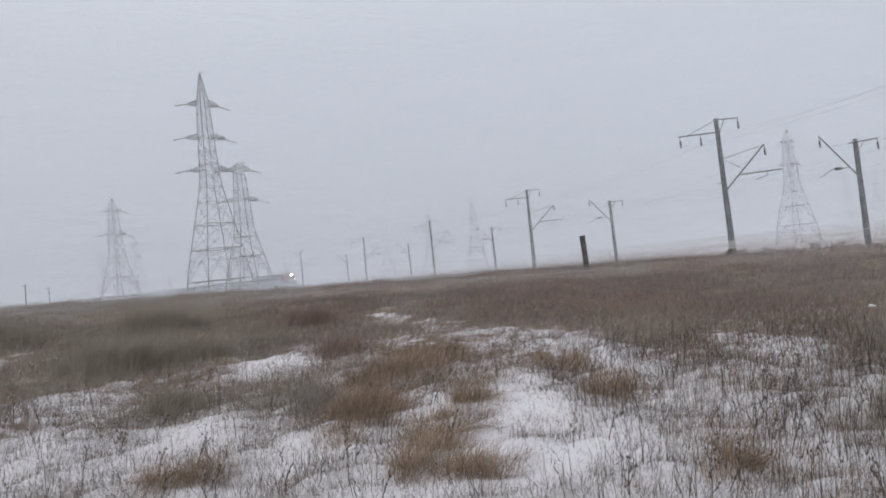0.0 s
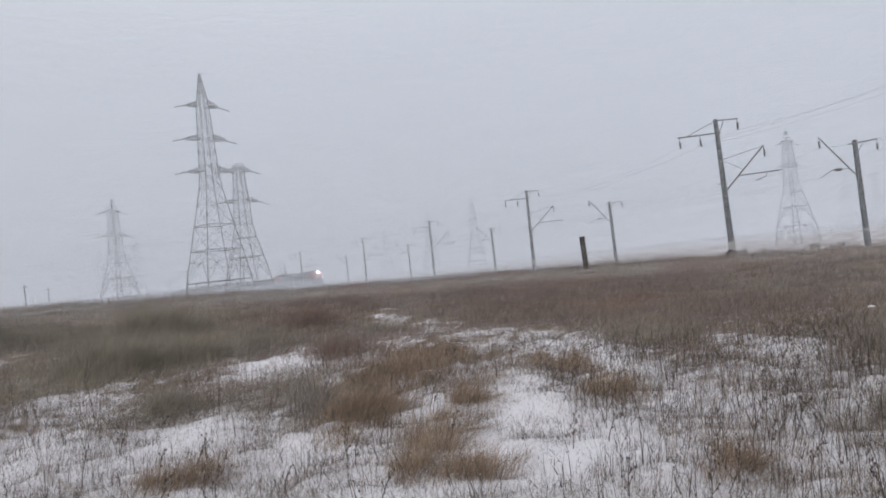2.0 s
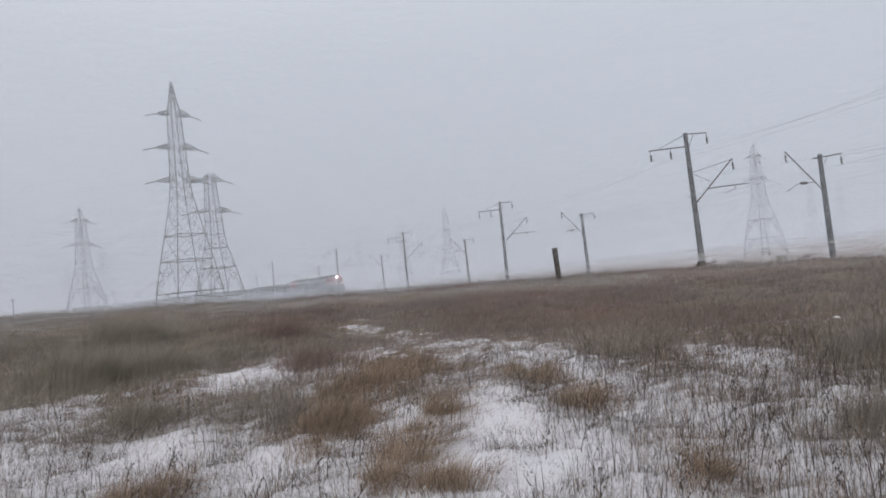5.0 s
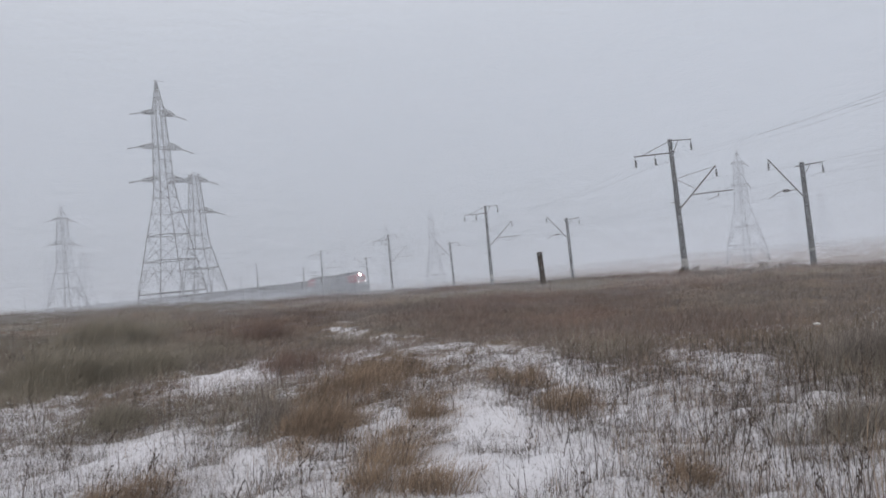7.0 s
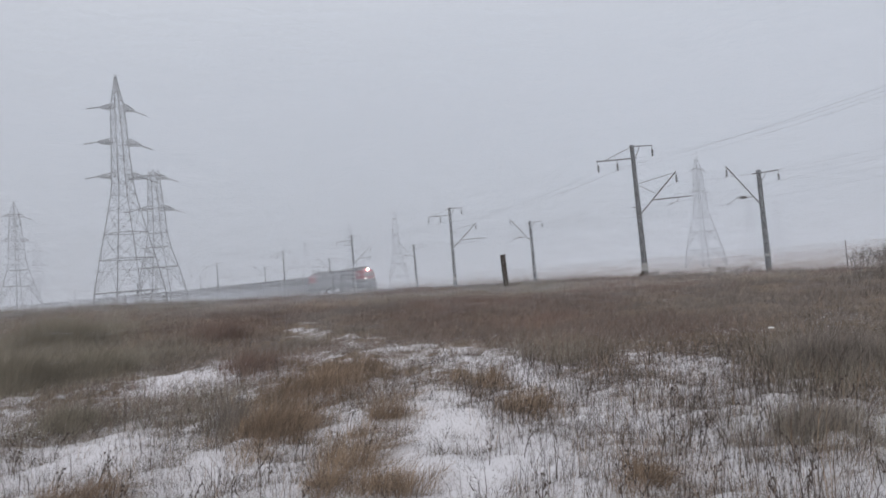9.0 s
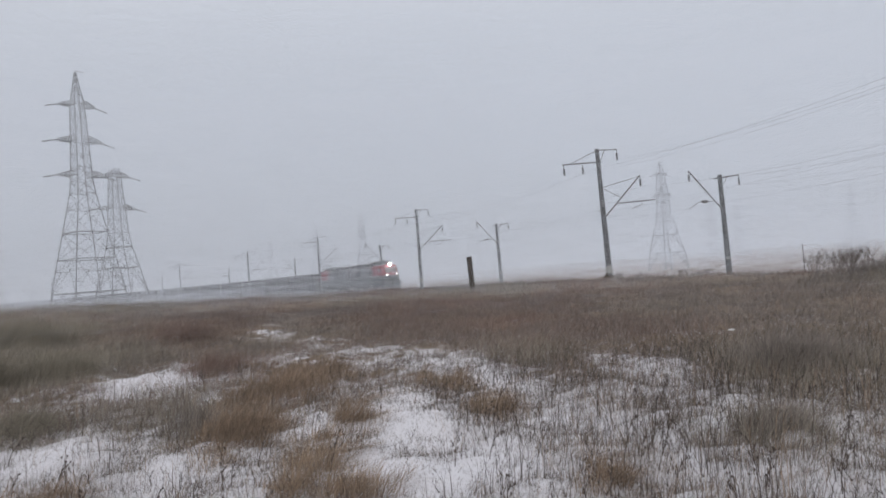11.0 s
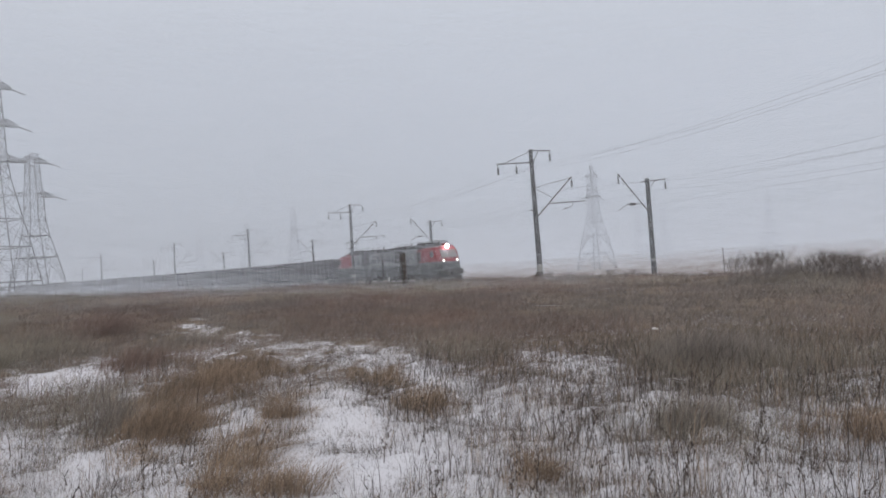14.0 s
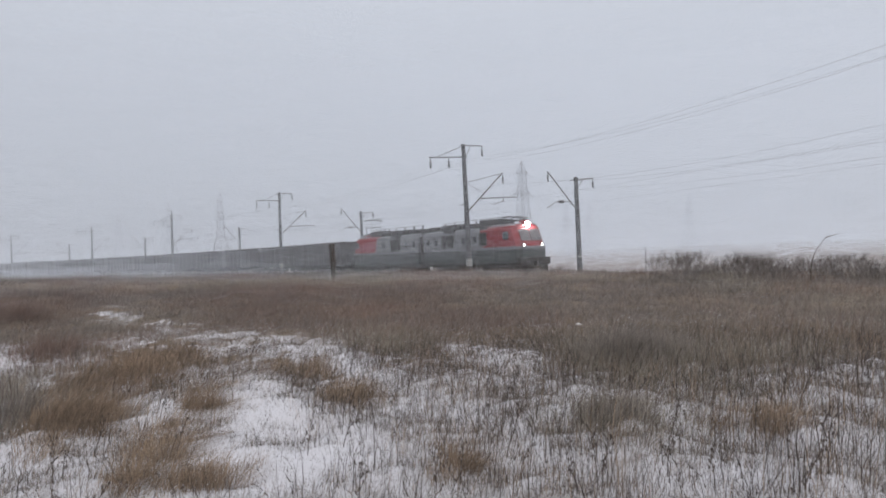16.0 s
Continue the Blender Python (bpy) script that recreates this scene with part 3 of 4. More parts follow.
def tall_mast(m):
    """A concrete mast beside the near track; +x points to the rails."""
    h = P_TOP - MAST_FOOT
    ob = empty("overhead_line_mast", m, "tall grey concrete railway mast with steel arms and hanging insulators", "mast", "masts along the tracks")
    part("pole", rod(bmesh.new(), (0, 0, 0), (0, 0, h), 0.25, 0.16, 12), M_CONCRETE, ob)
    part("white_band", rod(bmesh.new(), (0, 0, 1.75), (0, 0, 2.4), 0.262, 0.255, 12), M_WHITE, ob, "whitewashed band")
    z = h - 1.05
    b = rod(bmesh.new(), (0.3, 0, z), (-3.25, 0, z - 0.1), 0.05)
    rod(b, (-2.4, 0, z), (-0.1, 0, h - 0.15), 0.025)
    part("field_arm", b, M_STEEL, ob)
    b = rod(bmesh.new(), (-0.2, 0, h - 0.1), (1.85, 0, h - 0.1), 0.045)
    rod(b, (0.15, 0, h - 1.1), (0.7, 0, h - 0.12), 0.03)
    part("top_arm", b, M_STEEL, ob)
    b = rod(bmesh.new(), (0.15, 0, h - 5.55), (3.75, 0, h - 2.35), 0.055)
    part("cantilever", b, M_STEEL, ob)
    b = rod(bmesh.new(), (0.15, 0, h - 3.15), (3.7, 0, h - 2.4), 0.02)
    rod(b, (0.15, 0, h - 3.2), (1.75, 0, h - 4.05), 0.018)
    part("tie_rod", b, M_STEEL, ob)
    b = rod(bmesh.new(), (1.35, 0, h - 4.5), (5.0, 0, h - 4.42), 0.045)
    rod(b, (3.7, 0, h - 4.45), (3.7, 0, h - 4.75), 0.03)
    rod(b, (3.7, 0, h - 4.75), (2.7, 0, h - 5.05), 0.025)
    part("steady_arm", b, M_STEEL, ob)
    b = rod(bmesh.new(), (-0.5, 0, h - 5.0), (0.2, 0, h - 5.0), 0.035)
    part("bracket", b, M_STEEL, ob)
    for x, zz in ((-3.15, z - 0.1), (-1.45, z - 0.05), (1.8, h - 0.1), (3.75, h - 2.35)):
        part("insulator", insulator(bmesh.new(), x, 0, zz), M_PORC, ob, "dark porcelain insulator string")
    return ob


def short_mast(m):
    """A lower concrete mast beyond the far track; +x points to the rails."""
    h = Q_TOP - MAST_FOOT
    ob = empty("overhead_line_mast", m, "lower grey concrete railway mast with one slanting cantilever", "mast", "masts along the tracks")
    part("pole", rod(bmesh.new(), (0, 0, 0), (0, 0, h), 0.25, 0.18, 12), M_CONCRETE, ob)
    part("white_band", rod(bmesh.new(), (0, 0, 2.1), (0, 0, 2.28), 0.262, 0.255, 12), M_WHITE, ob, "whitewashed band")
    part("cantilever", rod(bmesh.new(), (0.15, 0, h - 2.85), (3.1, 0, h + 0.45), 0.055), M_STEEL, ob)
    b = rod(bmesh.new(), (0.6, 0, h - 0.3), (-2.0, 0, h - 0.1), 0.045)
    rod(b, (-0.15, 0, h - 1.0), (-0.8, 0, h - 0.2), 0.03)
    part("top_arm", b, M_STEEL, ob)
    b = rod(bmesh.new(), (0.8, 0, h - 2.2), (2.3, 0, h - 2.2), 0.03)
    rod(b, (1.5, 0, h - 2.2), (2.0, 0, h - 2.2), 0.12, 0.12, 8)
    rod(b, (2.3, 0, h - 2.2), (3.4, 0, h - 2.75), 0.025)
    part("steady_arm", b, M_STEEL, ob)
    for x, zz in ((-1.95, h - 0.1), (3.1, h + 0.45)):
        part("insulator", insulator(bmesh.new(), x, 0, zz), M_PORC, ob, "dark porcelain insulator string")
    return ob


P_ANGLES = [-0.055, 0.053, 0.1618, 0.2708, 0.3839, 0.487, 0.600, 0.712, 0.825, 0.94, 1.04, 1.13]
Q_ANGLES = [-0.055, 0.053, 0.1606, 0.2685, 0.3747, 0.4831, 0.5816, 0.69, 0.80, 0.91]
P_LEAN = [0, 0, -1.0, 0.2, 0, 0.5, 0, 0, 0, 0, 0, 0]
P_SHIFT = [0, 0, 0.28, -0.4, 0, 0, 0, 0, 0, 0, 0, 0]


def build_masts():
    first = None
    for a, lean, out in zip(P_ANGLES, P_LEAN, P_SHIFT):
        m = pose(*on_curve(R_P + out, a), MAST_FOOT, 0, 0, math.degrees(a)) @ pose(0, 0, 0, 0, lean)
        if first is None:
            first = tall_mast(m)
        else:
            copy_thing(first, m)
    first = None
    for a in Q_ANGLES:
        m = pose(*on_curve(R_Q, a), MAST_FOOT, 0, 0, math.degrees(a) + 180) @ pose(0, 0, 0, 0, 0.7)
        if first is None:
            first = short_mast(m)
        else:
            copy_thing(first, m)


build_masts()


def wire(name, label, points, r, sag):
    """One wire hung from point to point."""
    bm = bmesh.new()
    for p, q in zip(points, points[1:]):
        p, q = Vector(p), Vector(q)
        last = p
        for i in range(1, 9):
            f = i / 8
            now = p.lerp(q, f) - Vector((0, 0, 4 * sag * f * (1 - f)))
            rod(bm, last, now, r, r, 4)
            last = now
    tagged(part(name, bm, M_WIRE), label, "wire", "overhead wires")


def build_wires():
    def along(radius, z, angles):
        return [(*on_curve(radius, a), z) for a in angles]

    for x, drop in ((-3.15, 2.0), (-1.45, 1.95), (1.8, 0.95)):
        wire("power_wire", "thin dark overhead power wire on mast insulators", along(R_P + x, P_TOP - drop, P_ANGLES), 0.0045, 0.9)
    wire("messenger_wire", "thin dark messenger wire above the track", along(R_P + 3.75, P_TOP - 3.2, P_ANGLES), 0.005, 1.1)
    wire("contact_wire", "thin dark contact wire above the track", along(R_NEAR, P_TOP - 4.85, P_ANGLES), 0.0045, 0.02)
    wire("messenger_wire", "thin dark messenger wire above the far track", along(R_Q - 3.1, Q_TOP - 0.45, Q_ANGLES), 0.005, 1.1)
    wire("contact_wire", "thin dark contact wire above the far track", along(R_Q - 3.6, Q_TOP - 2.75, Q_ANGLES), 0.0045, 0.02)
    wire("power_wire", "thin dark overhead power wire behind the tracks", along(R_Q + 1.95, Q_TOP - 1.0, Q_ANGLES), 0.005, 0.8)


build_wires()


# ---- lattice pylons ----
def lattice_pylon(m, levels, widths, arms, label, bar=0.11):
    """A square lattice tower. levels and widths: heights and half-widths of the body; arms: (height, half-length)."""
    levels = [0] + [z + 2.0 for z in levels[1:]]
    arms = [(z + 2.0, half) for z, half in arms]
    ob = empty("lattice_pylon", m, label, "pylon", "power line pylons")
    corners = [(1, 1), (-1, 1), (-1, -1), (1, -1)]
    for sx, sy in corners:
        part("leg", loft(bmesh.new(), [[(sx * w + dx * bar, sy * w + dy * bar, z) for dx, dy in corners] for z, w in zip(levels, widths)]), M_GALV, ob)
    for (ax, ay), (bx, by) in zip(corners, corners[1:] + corners[:1]):
        b = bmesh.new()
        for k, (z0, z1, w0, w1) in enumerate(zip(levels, levels[1:], widths, widths[1:])):
            thin = bar * 0.62
            big = z1 - z0 > 5.5
            if k:
                rod(b, (ax * w0, ay * w0, z0), (bx * w0, by * w0, z0), bar * (1.3 if big or k in (2, 3) else 0.7), None, 4)
            if big:
                mid = Vector(((ax + bx) / 2 * w1, (ay + by) / 2 * w1, z1))
                for cx, cy in ((ax, ay), (bx, by)):
                    foot = Vector((cx * w0, cy * w0, z0))
                    leg_top = Vector((cx * w1, cy * w1, z1))
                    rod(b, foot, mid, thin, None, 4)
                    for f in (0.33, 0.66):
                        rod(b, foot.lerp(leg_top, f), foot.lerp(mid, f), thin * 0.8, None, 4)
                        rod(b, foot.lerp(leg_top, f), foot.lerp(mid, min(1, f + 0.33)), thin * 0.8, None, 4)
            else:
                rod(b, (ax * w0, ay * w0, z0), (bx * w1, by * w1, z1), thin, None, 4)
                rod(b, (bx * w0, by * w0, z0), (ax * w1, ay * w1, z1), thin, None, 4)
        part("face_bracing", b, M_GALV, ob)
    for z, half in arms:
        w = float(np.interp(z, levels, widths))
        for side in (-1, 1):
            b = bmesh.new()
            tip = Vector((side * half, 0, z - 0.15))
            stations = (0.0, 0.2, 0.4, 0.6, 0.8, 1.0)

            def chord(f, sy, upper):
                """A point on one of the four chords; the outer end stays broad."""
                y = sy * (w * 1.15 * (1 - f * f) + 0.35 * f)
                return Vector((side * (w + (half - w) * f), y, z - 0.2 + (0.75 * (1 - f) + 0.2 if upper else 0.0)))

            for f, g in zip(stations, stations[1:]):
                for sy in (-1, 1):
                    rod(b, chord(f, sy, False), chord(g, sy, False), bar * 0.75, None, 4)
                    rod(b, chord(f, sy, True), chord(g, sy, True), bar * 0.65, None, 4)
                    rod(b, chord(f, sy, False), chord(g, sy, True), bar * 0.5, None, 4)
                    rod(b, chord(g, sy, False), chord(f, sy, True), bar * 0.5, None, 4)
                    rod(b, chord(f, sy, False), chord(g, -sy, False), bar * 0.55, None, 4)
                    rod(b, chord(f, sy, True), chord(g, -sy, True), bar * 0.5, None, 4)
                rod(b, chord(g, -1, False), chord(g, 1, False), bar * 0.6, None, 4)
                rod(b, chord(g, -1, True), chord(g, 1, True), bar * 0.5, None, 4)
            part("cross_arm", b, M_GALV, ob)
            b = bmesh.new()
            end = tip + Vector((side * 2.5, 0, -0.6))
            rod(b, tip, end, 0.1, None, 6)
            part("insulator_string", b, M_PORC, ob)
    b = rod(bmesh.new(), (0, 0, levels[-1] - 0.1), (0, 0, levels[-1] + 0.5), bar, bar * 0.6, 4)
    rod(b, (-0.4, 0, levels[-1] + 0.3), (1.6, 0, levels[-1] + 0.3), bar * 0.5, None, 4)
    part("peak", b, M_GALV, ob)
    return ob


def at_bearing(az, d):
    return d * math.sin(radians(az)), d * math.cos(radians(az))


def build_pylons():
    foot = BED - 2.5
    lattice_pylon(pose(*at_bearing(-17.35, 145), foot, 0, 0, 44.0), [0, 4.4, 10.4, 15.2, 19.4, 22.4, 24.6, 27.0, 29.4, 31.8, 34.2, 36.6, 39.0, 41.6, 44.5], [4.9, 4.5, 3.55, 2.75, 2.05, 1.58, 1.38, 1.27, 1.18, 1.1, 1.02, 0.94, 0.85, 0.45, 0.1],
                  [(25.7, 4.2), (32.0, 4.0), (38.5, 3.1)], "tall galvanised lattice pylon with three pairs of arms", 0.078)
    first = None
    levels, widths = [0, 3.6, 9.2, 13.5, 16.5, 19.2, 21.8, 24.0, 26.4, 28.8, 32.2], [4.4, 3.8, 2.75, 1.85, 1.45, 1.36, 1.25, 1.1, 0.98, 0.85, 0.09]
    lattice_pylon(pose(*at_bearing(-15.2, 164), foot, 0, 0, 40), levels[:-1] + [29.7], widths[:-1] + [0.75], [(21.6, 4.0), (28.4, 3.0)], "galvanised lattice pylon behind the taller one", 0.082)
    for az, d, turn in ((-24.3, 228, 62), (-23.1, 370, 62), (-25.4, 460, 62), (-4.45, 455, 82), (-0.95, 372, 82), (2.65, 318, 82), (26.2, 239, 27), (29.5, 460, 30), (31.3, 470, 30), (38.7, 440, 25)):
        m = pose(*at_bearing(az, d), foot, 0, 0, turn)
        if first is None:
            first = lattice_pylon(m, levels, widths, [(21.6, 3.8), (28.4, 2.8)], "distant pale lattice pylon with two pairs of arms", 0.09)
        else:
            copy_thing(first, m)


build_pylons()


# ---- locomotive: two sections, and a long row of open wagons ----
def hull(bm, stations, z0, z1, half, top_round):
    """A body between heights z0 and z1; stations: (x at z0, x at z1, half-width)."""
    rings = []
    for xa, xb, w in stations:
        ring = [(xa, -w, z0), (xa, w, z0)]
        if top_round:
            ring += [(xb, w, z1 - top_round), (xb, w * 0.93, z1 - top_round * 0.35), (xb, w * 0.7, z1), (xb, -w * 0.7, z1), (xb, -w * 0.93, z1 - top_round * 0.35), (xb, -w, z1 - top_round)]
        else:
            ring += [(xb, w, z1), (xb, -w, z1)]
        rings.append(ring)
    return loft(bm, rings)


def bogie(parent, x, wheel_mesh=None, base=1.5):
    frame_ob = part("bogie", box(bmesh.new(), x - base - 0.75, x + base + 0.75, -1.1, 1.1, 0.45, 0.85, 0.06), M_UNDER, parent)
    for wx in (-base, base):
        for side in (-1, 1):
            m = pose(x + wx, side * 0.79, 0.6 if base > 1.2 else 0.48)
            if wheel_mesh is None:
                r = 0.6 if base > 1.2 else 0.47
                b = rod(bmesh.new(), (0, -0.07, 0), (0, 0.07, 0), r, None, 24)
                rod(b, (0, -0.16 * side, 0), (0, 0.2 * side, 0), 0.17, None, 12)
                wheel_mesh = part("wheel", b, M_UNDER, frame_ob)
                wheel_mesh.matrix_basis = m
            else:
                shared("wheel", wheel_mesh, frame_ob, m)
    for side in (-1, 1):
        b = box(bmesh.new(), x - base - 0.25, x - base + 0.25, side * 1.1 - 0.09, side * 1.1 + 0.09, 0.42, 0.8, 0.04)
        box(b, x + base - 0.25, x + base + 0.25, side * 1.1 - 0.09, side * 1.1 + 0.09, 0.42, 0.8, 0.04)
        part("axle_box", b, M_UNDER, frame_ob)
    return wheel_mesh


def pantograph(parent, x, z, raised):
    b = box(bmesh.new(), x - 1.1, x + 1.1, -0.75, 0.75, z + 0.28, z + 0.36)
    for sx in (-1, 1):
        for sy in (-0.7, 0.7):
            rod(b, (x + sx, sy, z), (x + sx, sy, z + 0.3), 0.07, None, 8)
    part("pantograph_base", b, M_ROOF, parent)
    top = z + (1.95 if raised else 0.62)
    mid = z + (1.1 if raised else 0.5)
    out = 0.75 if raised else 1.35
    b = bmesh.new()
    for sy in (-0.6, 0.6):
        for sx in (-1, 1):
            rod(b, (x + sx * 0.35, sy, z + 0.36), (x + sx * out, sy * 0.95, mid), 0.022, None, 5)
            rod(b, (x + sx * out, sy * 0.95, mid), (x + sx * 0.15, sy * 0.6, top), 0.018, None, 5)
    for sx in (-1, 1):
        rod(b, (x + sx * out, -0.58, mid), (x + sx * out, 0.58, mid), 0.03, None, 5)
    part("pantograph_arms", b, M_ROOF, parent)
    b = bmesh.new()
    for sx in (-0.22, 0.22):
        rod(b, (x + sx, -0.75, top), (x + sx, 0.75, top), 0.04, None, 5)
        for s in (-1, 1):
            rod(b, (x + sx, s * 0.75, top), (x + sx, s * 1.05, top - 0.22), 0.035, None, 5)
    part("contact_strip", b, M_ROOF, parent)


def locomotive_section(label, raised, lit):
    """One section, its cab at +x, the rails at z = 0."""
    ob = empty("locomotive", Matrix.Identity(4), label, "locomotive", "coupled locomotive sections")
    W, red = 1.55, 2.75 if lit else 1.7
    lower = hull(bmesh.new(), [(-7.8, -7.8, W), (6.7, 6.7, W), (7.4, 7.4, W * 0.9), (7.72, 7.74, W * 0.7)], 1.12, 2.2, W, 0)
    part("lower_body", lower, M_LGREEN, ob, "dark slate-grey lower body side")
    part("body_side", hull(bmesh.new(), [(-7.8, -7.8, W - 0.004), (red, red - 0.4, W - 0.004)], 2.2, 4.12, W, 0.45), M_LGREY, ob, "light grey ribbed body side")
    part("cab", hull(bmesh.new(), [(red, red - 0.4, W), (6.6, 6.05, W), (7.3, 6.65, W * 0.88), (7.68, 6.93, W * 0.64)], 2.42, 4.16, W, 0.4), M_LRED, ob, "red driver's cab")
    part("cab_stripe", hull(bmesh.new(), [(red, red, W + 0.003), (6.68, 6.64, W + 0.003), (7.4, 7.36, W * 0.9), (7.74, 7.71, W * 0.68)], 2.2, 2.42, W, 0), M_LGREY, ob, "light grey stripe under the red cab")
    for s in (-1, 1):
        b = loft(bmesh.new(), [[(x, s * (W + 0.005), 2.2), (x2, s * (W + 0.005), 3.6), (x2, s * (W - 0.02), 3.6), (x, s * (W - 0.02), 2.2)] for x, x2 in ((red - 0.7, red - 1.15), (red + 0.02, red - 0.4))])
        part("slanted_stripe", b, M_LGREY, ob)
    # sloping windscreen in two panes
    for s in (-1, 1):
        def screen(u, v, d):
            x = 7.68 - 0.75 * (v - 2.42) / 1.74 + d
            return (x, s * u, v)
        b = loft(bmesh.new(), [[screen(0.04, 2.84, d), screen(1.0, 2.84, d), screen(0.96, 3.74, d), screen(0.04, 3.74, d)] for d in (-0.05, 0.022)])
        part("windscreen", b, M_SCREEN, ob, "windscreen pane with sky reflection in its colour")
        b = box(bmesh.new(), 5.75, 6.55, s * (W + 0.006) - 0.02, s * (W + 0.006) + 0.01, 2.95, 3.6, 0.008)
        part("cab_window", b, M_GLASS, ob, "dark cab side window")
        b = box(bmesh.new(), 4.55, 5.2, s * (W + 0.012) - 0.02, s * (W + 0.012) + 0.01, 2.45, 3.55, 0.008)
        part("cab_door", b, M_LRED, ob)
        b = box(bmesh.new(), 4.55, 5.2, s * (W + 0.012) - 0.02, s * (W + 0.012) + 0.01, 1.3, 2.18, 0.008)
        part("door_step_panel", b, M_LGREEN, ob)
        rod_b = rod(bmesh.new(), (4.45, s * (W + 0.08), 1.4), (4.45, s * (W + 0.08), 3.0), 0.02)
        rod(rod_b, (5.3, s * (W + 0.08), 1.4), (5.3, s * (W + 0.08), 3.0), 0.02)
        part("handrail", rod_b, M_STEEL, ob)
        for x0, x1, z0, z1 in ((2.3, 3.4, 2.55, 4.0), (-4.1, -2.0, 2.5, 4.0))[0 if lit else 1:]:
            frame_ob = part("louvre", box(bmesh.new(), x0, x1, s * (W + 0.012) - 0.03, s * (W + 0.012) + 0.01, z0, 3.66, 0.01), M_ROOF, ob, "dark ventilation louvre")
            part("roof_hatch", box(bmesh.new(), x0, x1, s * 1.3 - 0.2, s * 1.3 + 0.21, 3.62, 4.14, 0.05), M_ROOF, ob)
            for k in range(7):
                zz = z0 + 0.08 + k * (3.58 - z0) / 7
                part("slat", box(bmesh.new(), x0 + 0.06, x1 - 0.06, s * (W + 0.035) - 0.015, s * (W + 0.035) + 0.015, zz, zz + 0.06), M_UNDER, frame_ob)
        for x in (-7.1, -5.6, -0.6, 1.2) if lit else (-7.1, -5.6, -0.6):
            b = box(bmesh.new(), x, x + 0.5, s * (W + 0.004) - 0.02, s * (W + 0.004) + 0.008, 2.85, 3.35, 0.01)
            part("side_window", b, M_GLASS, ob)
        for k in range(9):
            x = -7.8 + 1.12 * k
            if not -4.2 < x < -1.9:
                part("body_rib", box(bmesh.new(), x, x + 0.05, s * (W + 0.004) - 0.01, s * (W + 0.004) + 0.012, 2.24, 3.66), M_LGREY, ob)
    part("cab_roof", hull(bmesh.new(), [(3.7, 3.75, W * 0.9), (6.0, 5.9, W * 0.9), (6.85, 6.7, W * 0.66)], 4.05, 4.24, W, 0.1), M_SNOWY, ob, "snow-dusted light roof over the cab")
    # lamps
    part("lamp_housing", rod(bmesh.new(), (6.2, 0, 4.2), (6.98, 0, 4.16), 0.3, 0.27, 14), M_LRED, ob)
    b = bmesh.new()
    bmesh.ops.create_uvsphere(b, u_segments=14, v_segments=8, radius=0.19, matrix=pose(7.06, 0, 4.16) @ Matrix.Diagonal((0.35, 1, 1, 1)))
    part("headlight", b, M_LAMP if lit else M_GLASS, ob, "bright white headlight" if lit else "unlit headlight")
    for s in (-1, 1):
        rim = part("buffer_lamp", rod(bmesh.new(), (7.2, s * 0.86, 2.5), (7.7, s * 0.86, 2.5), 0.17, 0.17, 14), M_STEEL, ob)
        b = bmesh.new()
        bmesh.ops.create_uvsphere(b, u_segments=12, v_segments=8, radius=0.085, matrix=pose(7.7, s * 0.86, 2.5) @ Matrix.Diagonal((0.4, 1, 1, 1)))
        part("lens", b, M_LAMP2 if lit else M_GLASS, rim, "glowing white lens" if lit else "unlit lens")
    # front gear
    part("buffer_beam", box(bmesh.new(), 7.55, 7.95, -1.45, 1.45, 0.95, 1.5, 0.04), M_UNDER, ob)
    b = box(bmesh.new(), 7.9, 8.25, -0.16, 0.16, 0.9, 1.22, 0.04)
    part("coupler", b, M_UNDER, ob)
    b = loft(bmesh.new(), [[(7.75, y, 0.22), (7.75 + 0.25 * (1 - abs(y) / 1.4), y, 0.2), (7.6 + 0.2 * (1 - abs(y) / 1.4), y, 0.95), (7.5, y, 0.95)] for y in (-1.4, -0.7, 0, 0.7, 1.4)])
    part("snow_plough", b, M_UNDER, ob)
    part("underframe", box(bmesh.new(), -7.9, 7.5, -1.35, 1.35, 0.75, 1.13, 0.03), M_UNDER, ob)
    for s in (-1, 1):
        part("equipment_box", box(bmesh.new(), -1.4, 1.4, s * 1.2 - 0.25, s * 1.2 + 0.25, 0.5, 1.1, 0.04), M_UNDER, ob)
    part("gangway", box(bmesh.new(), -8.34, -7.78, -1.3, 1.3, 1.2, 3.75, 0.06), M_UNDER, ob, "dark folded gangway bellows")
    for s in (-1, 1) if lit else ():
        part("sand_pipe_cover", box(bmesh.new(), -6.75, -6.4, s * 1.42 - 0.06, s * 1.42 + 0.06, 0.35, 0.85, 0.03), M_SCRAP, ob, "small white cover")
    wheel = bogie(ob, 4.1)
    bogie(ob, -4.1, wheel)
    # roof gear
    b = box(bmesh.new(), -8.0, 2.9, -1.0, 1.0, 4.1, 4.22, 0.03)
    part("roof_walkway", b, M_ROOF, ob)
    for x0, x1, z1 in ((-7.6, -5.4, 4.55), (-5.1, -1.6, 4.62), (-1.2, 1.0, 4.52), (1.5, 3.6, 4.75)):
        part("roof_box", box(bmesh.new(), x0, x1, -1.05, 1.05, 4.18, z1, 0.08), M_ROOF, ob)
    for x in (-7.0, -5.25, -3.3, -1.4, 0.2, 1.2, 2.4):
        b = bmesh.new()
        for k in range(4):
            rod(b, (x, 0.5, 4.5 + 0.1 * k), (x, 0.5, 4.59 + 0.1 * k), 0.1, 0.06, 8)
        part("roof_insulator", b, M_PORC, ob)
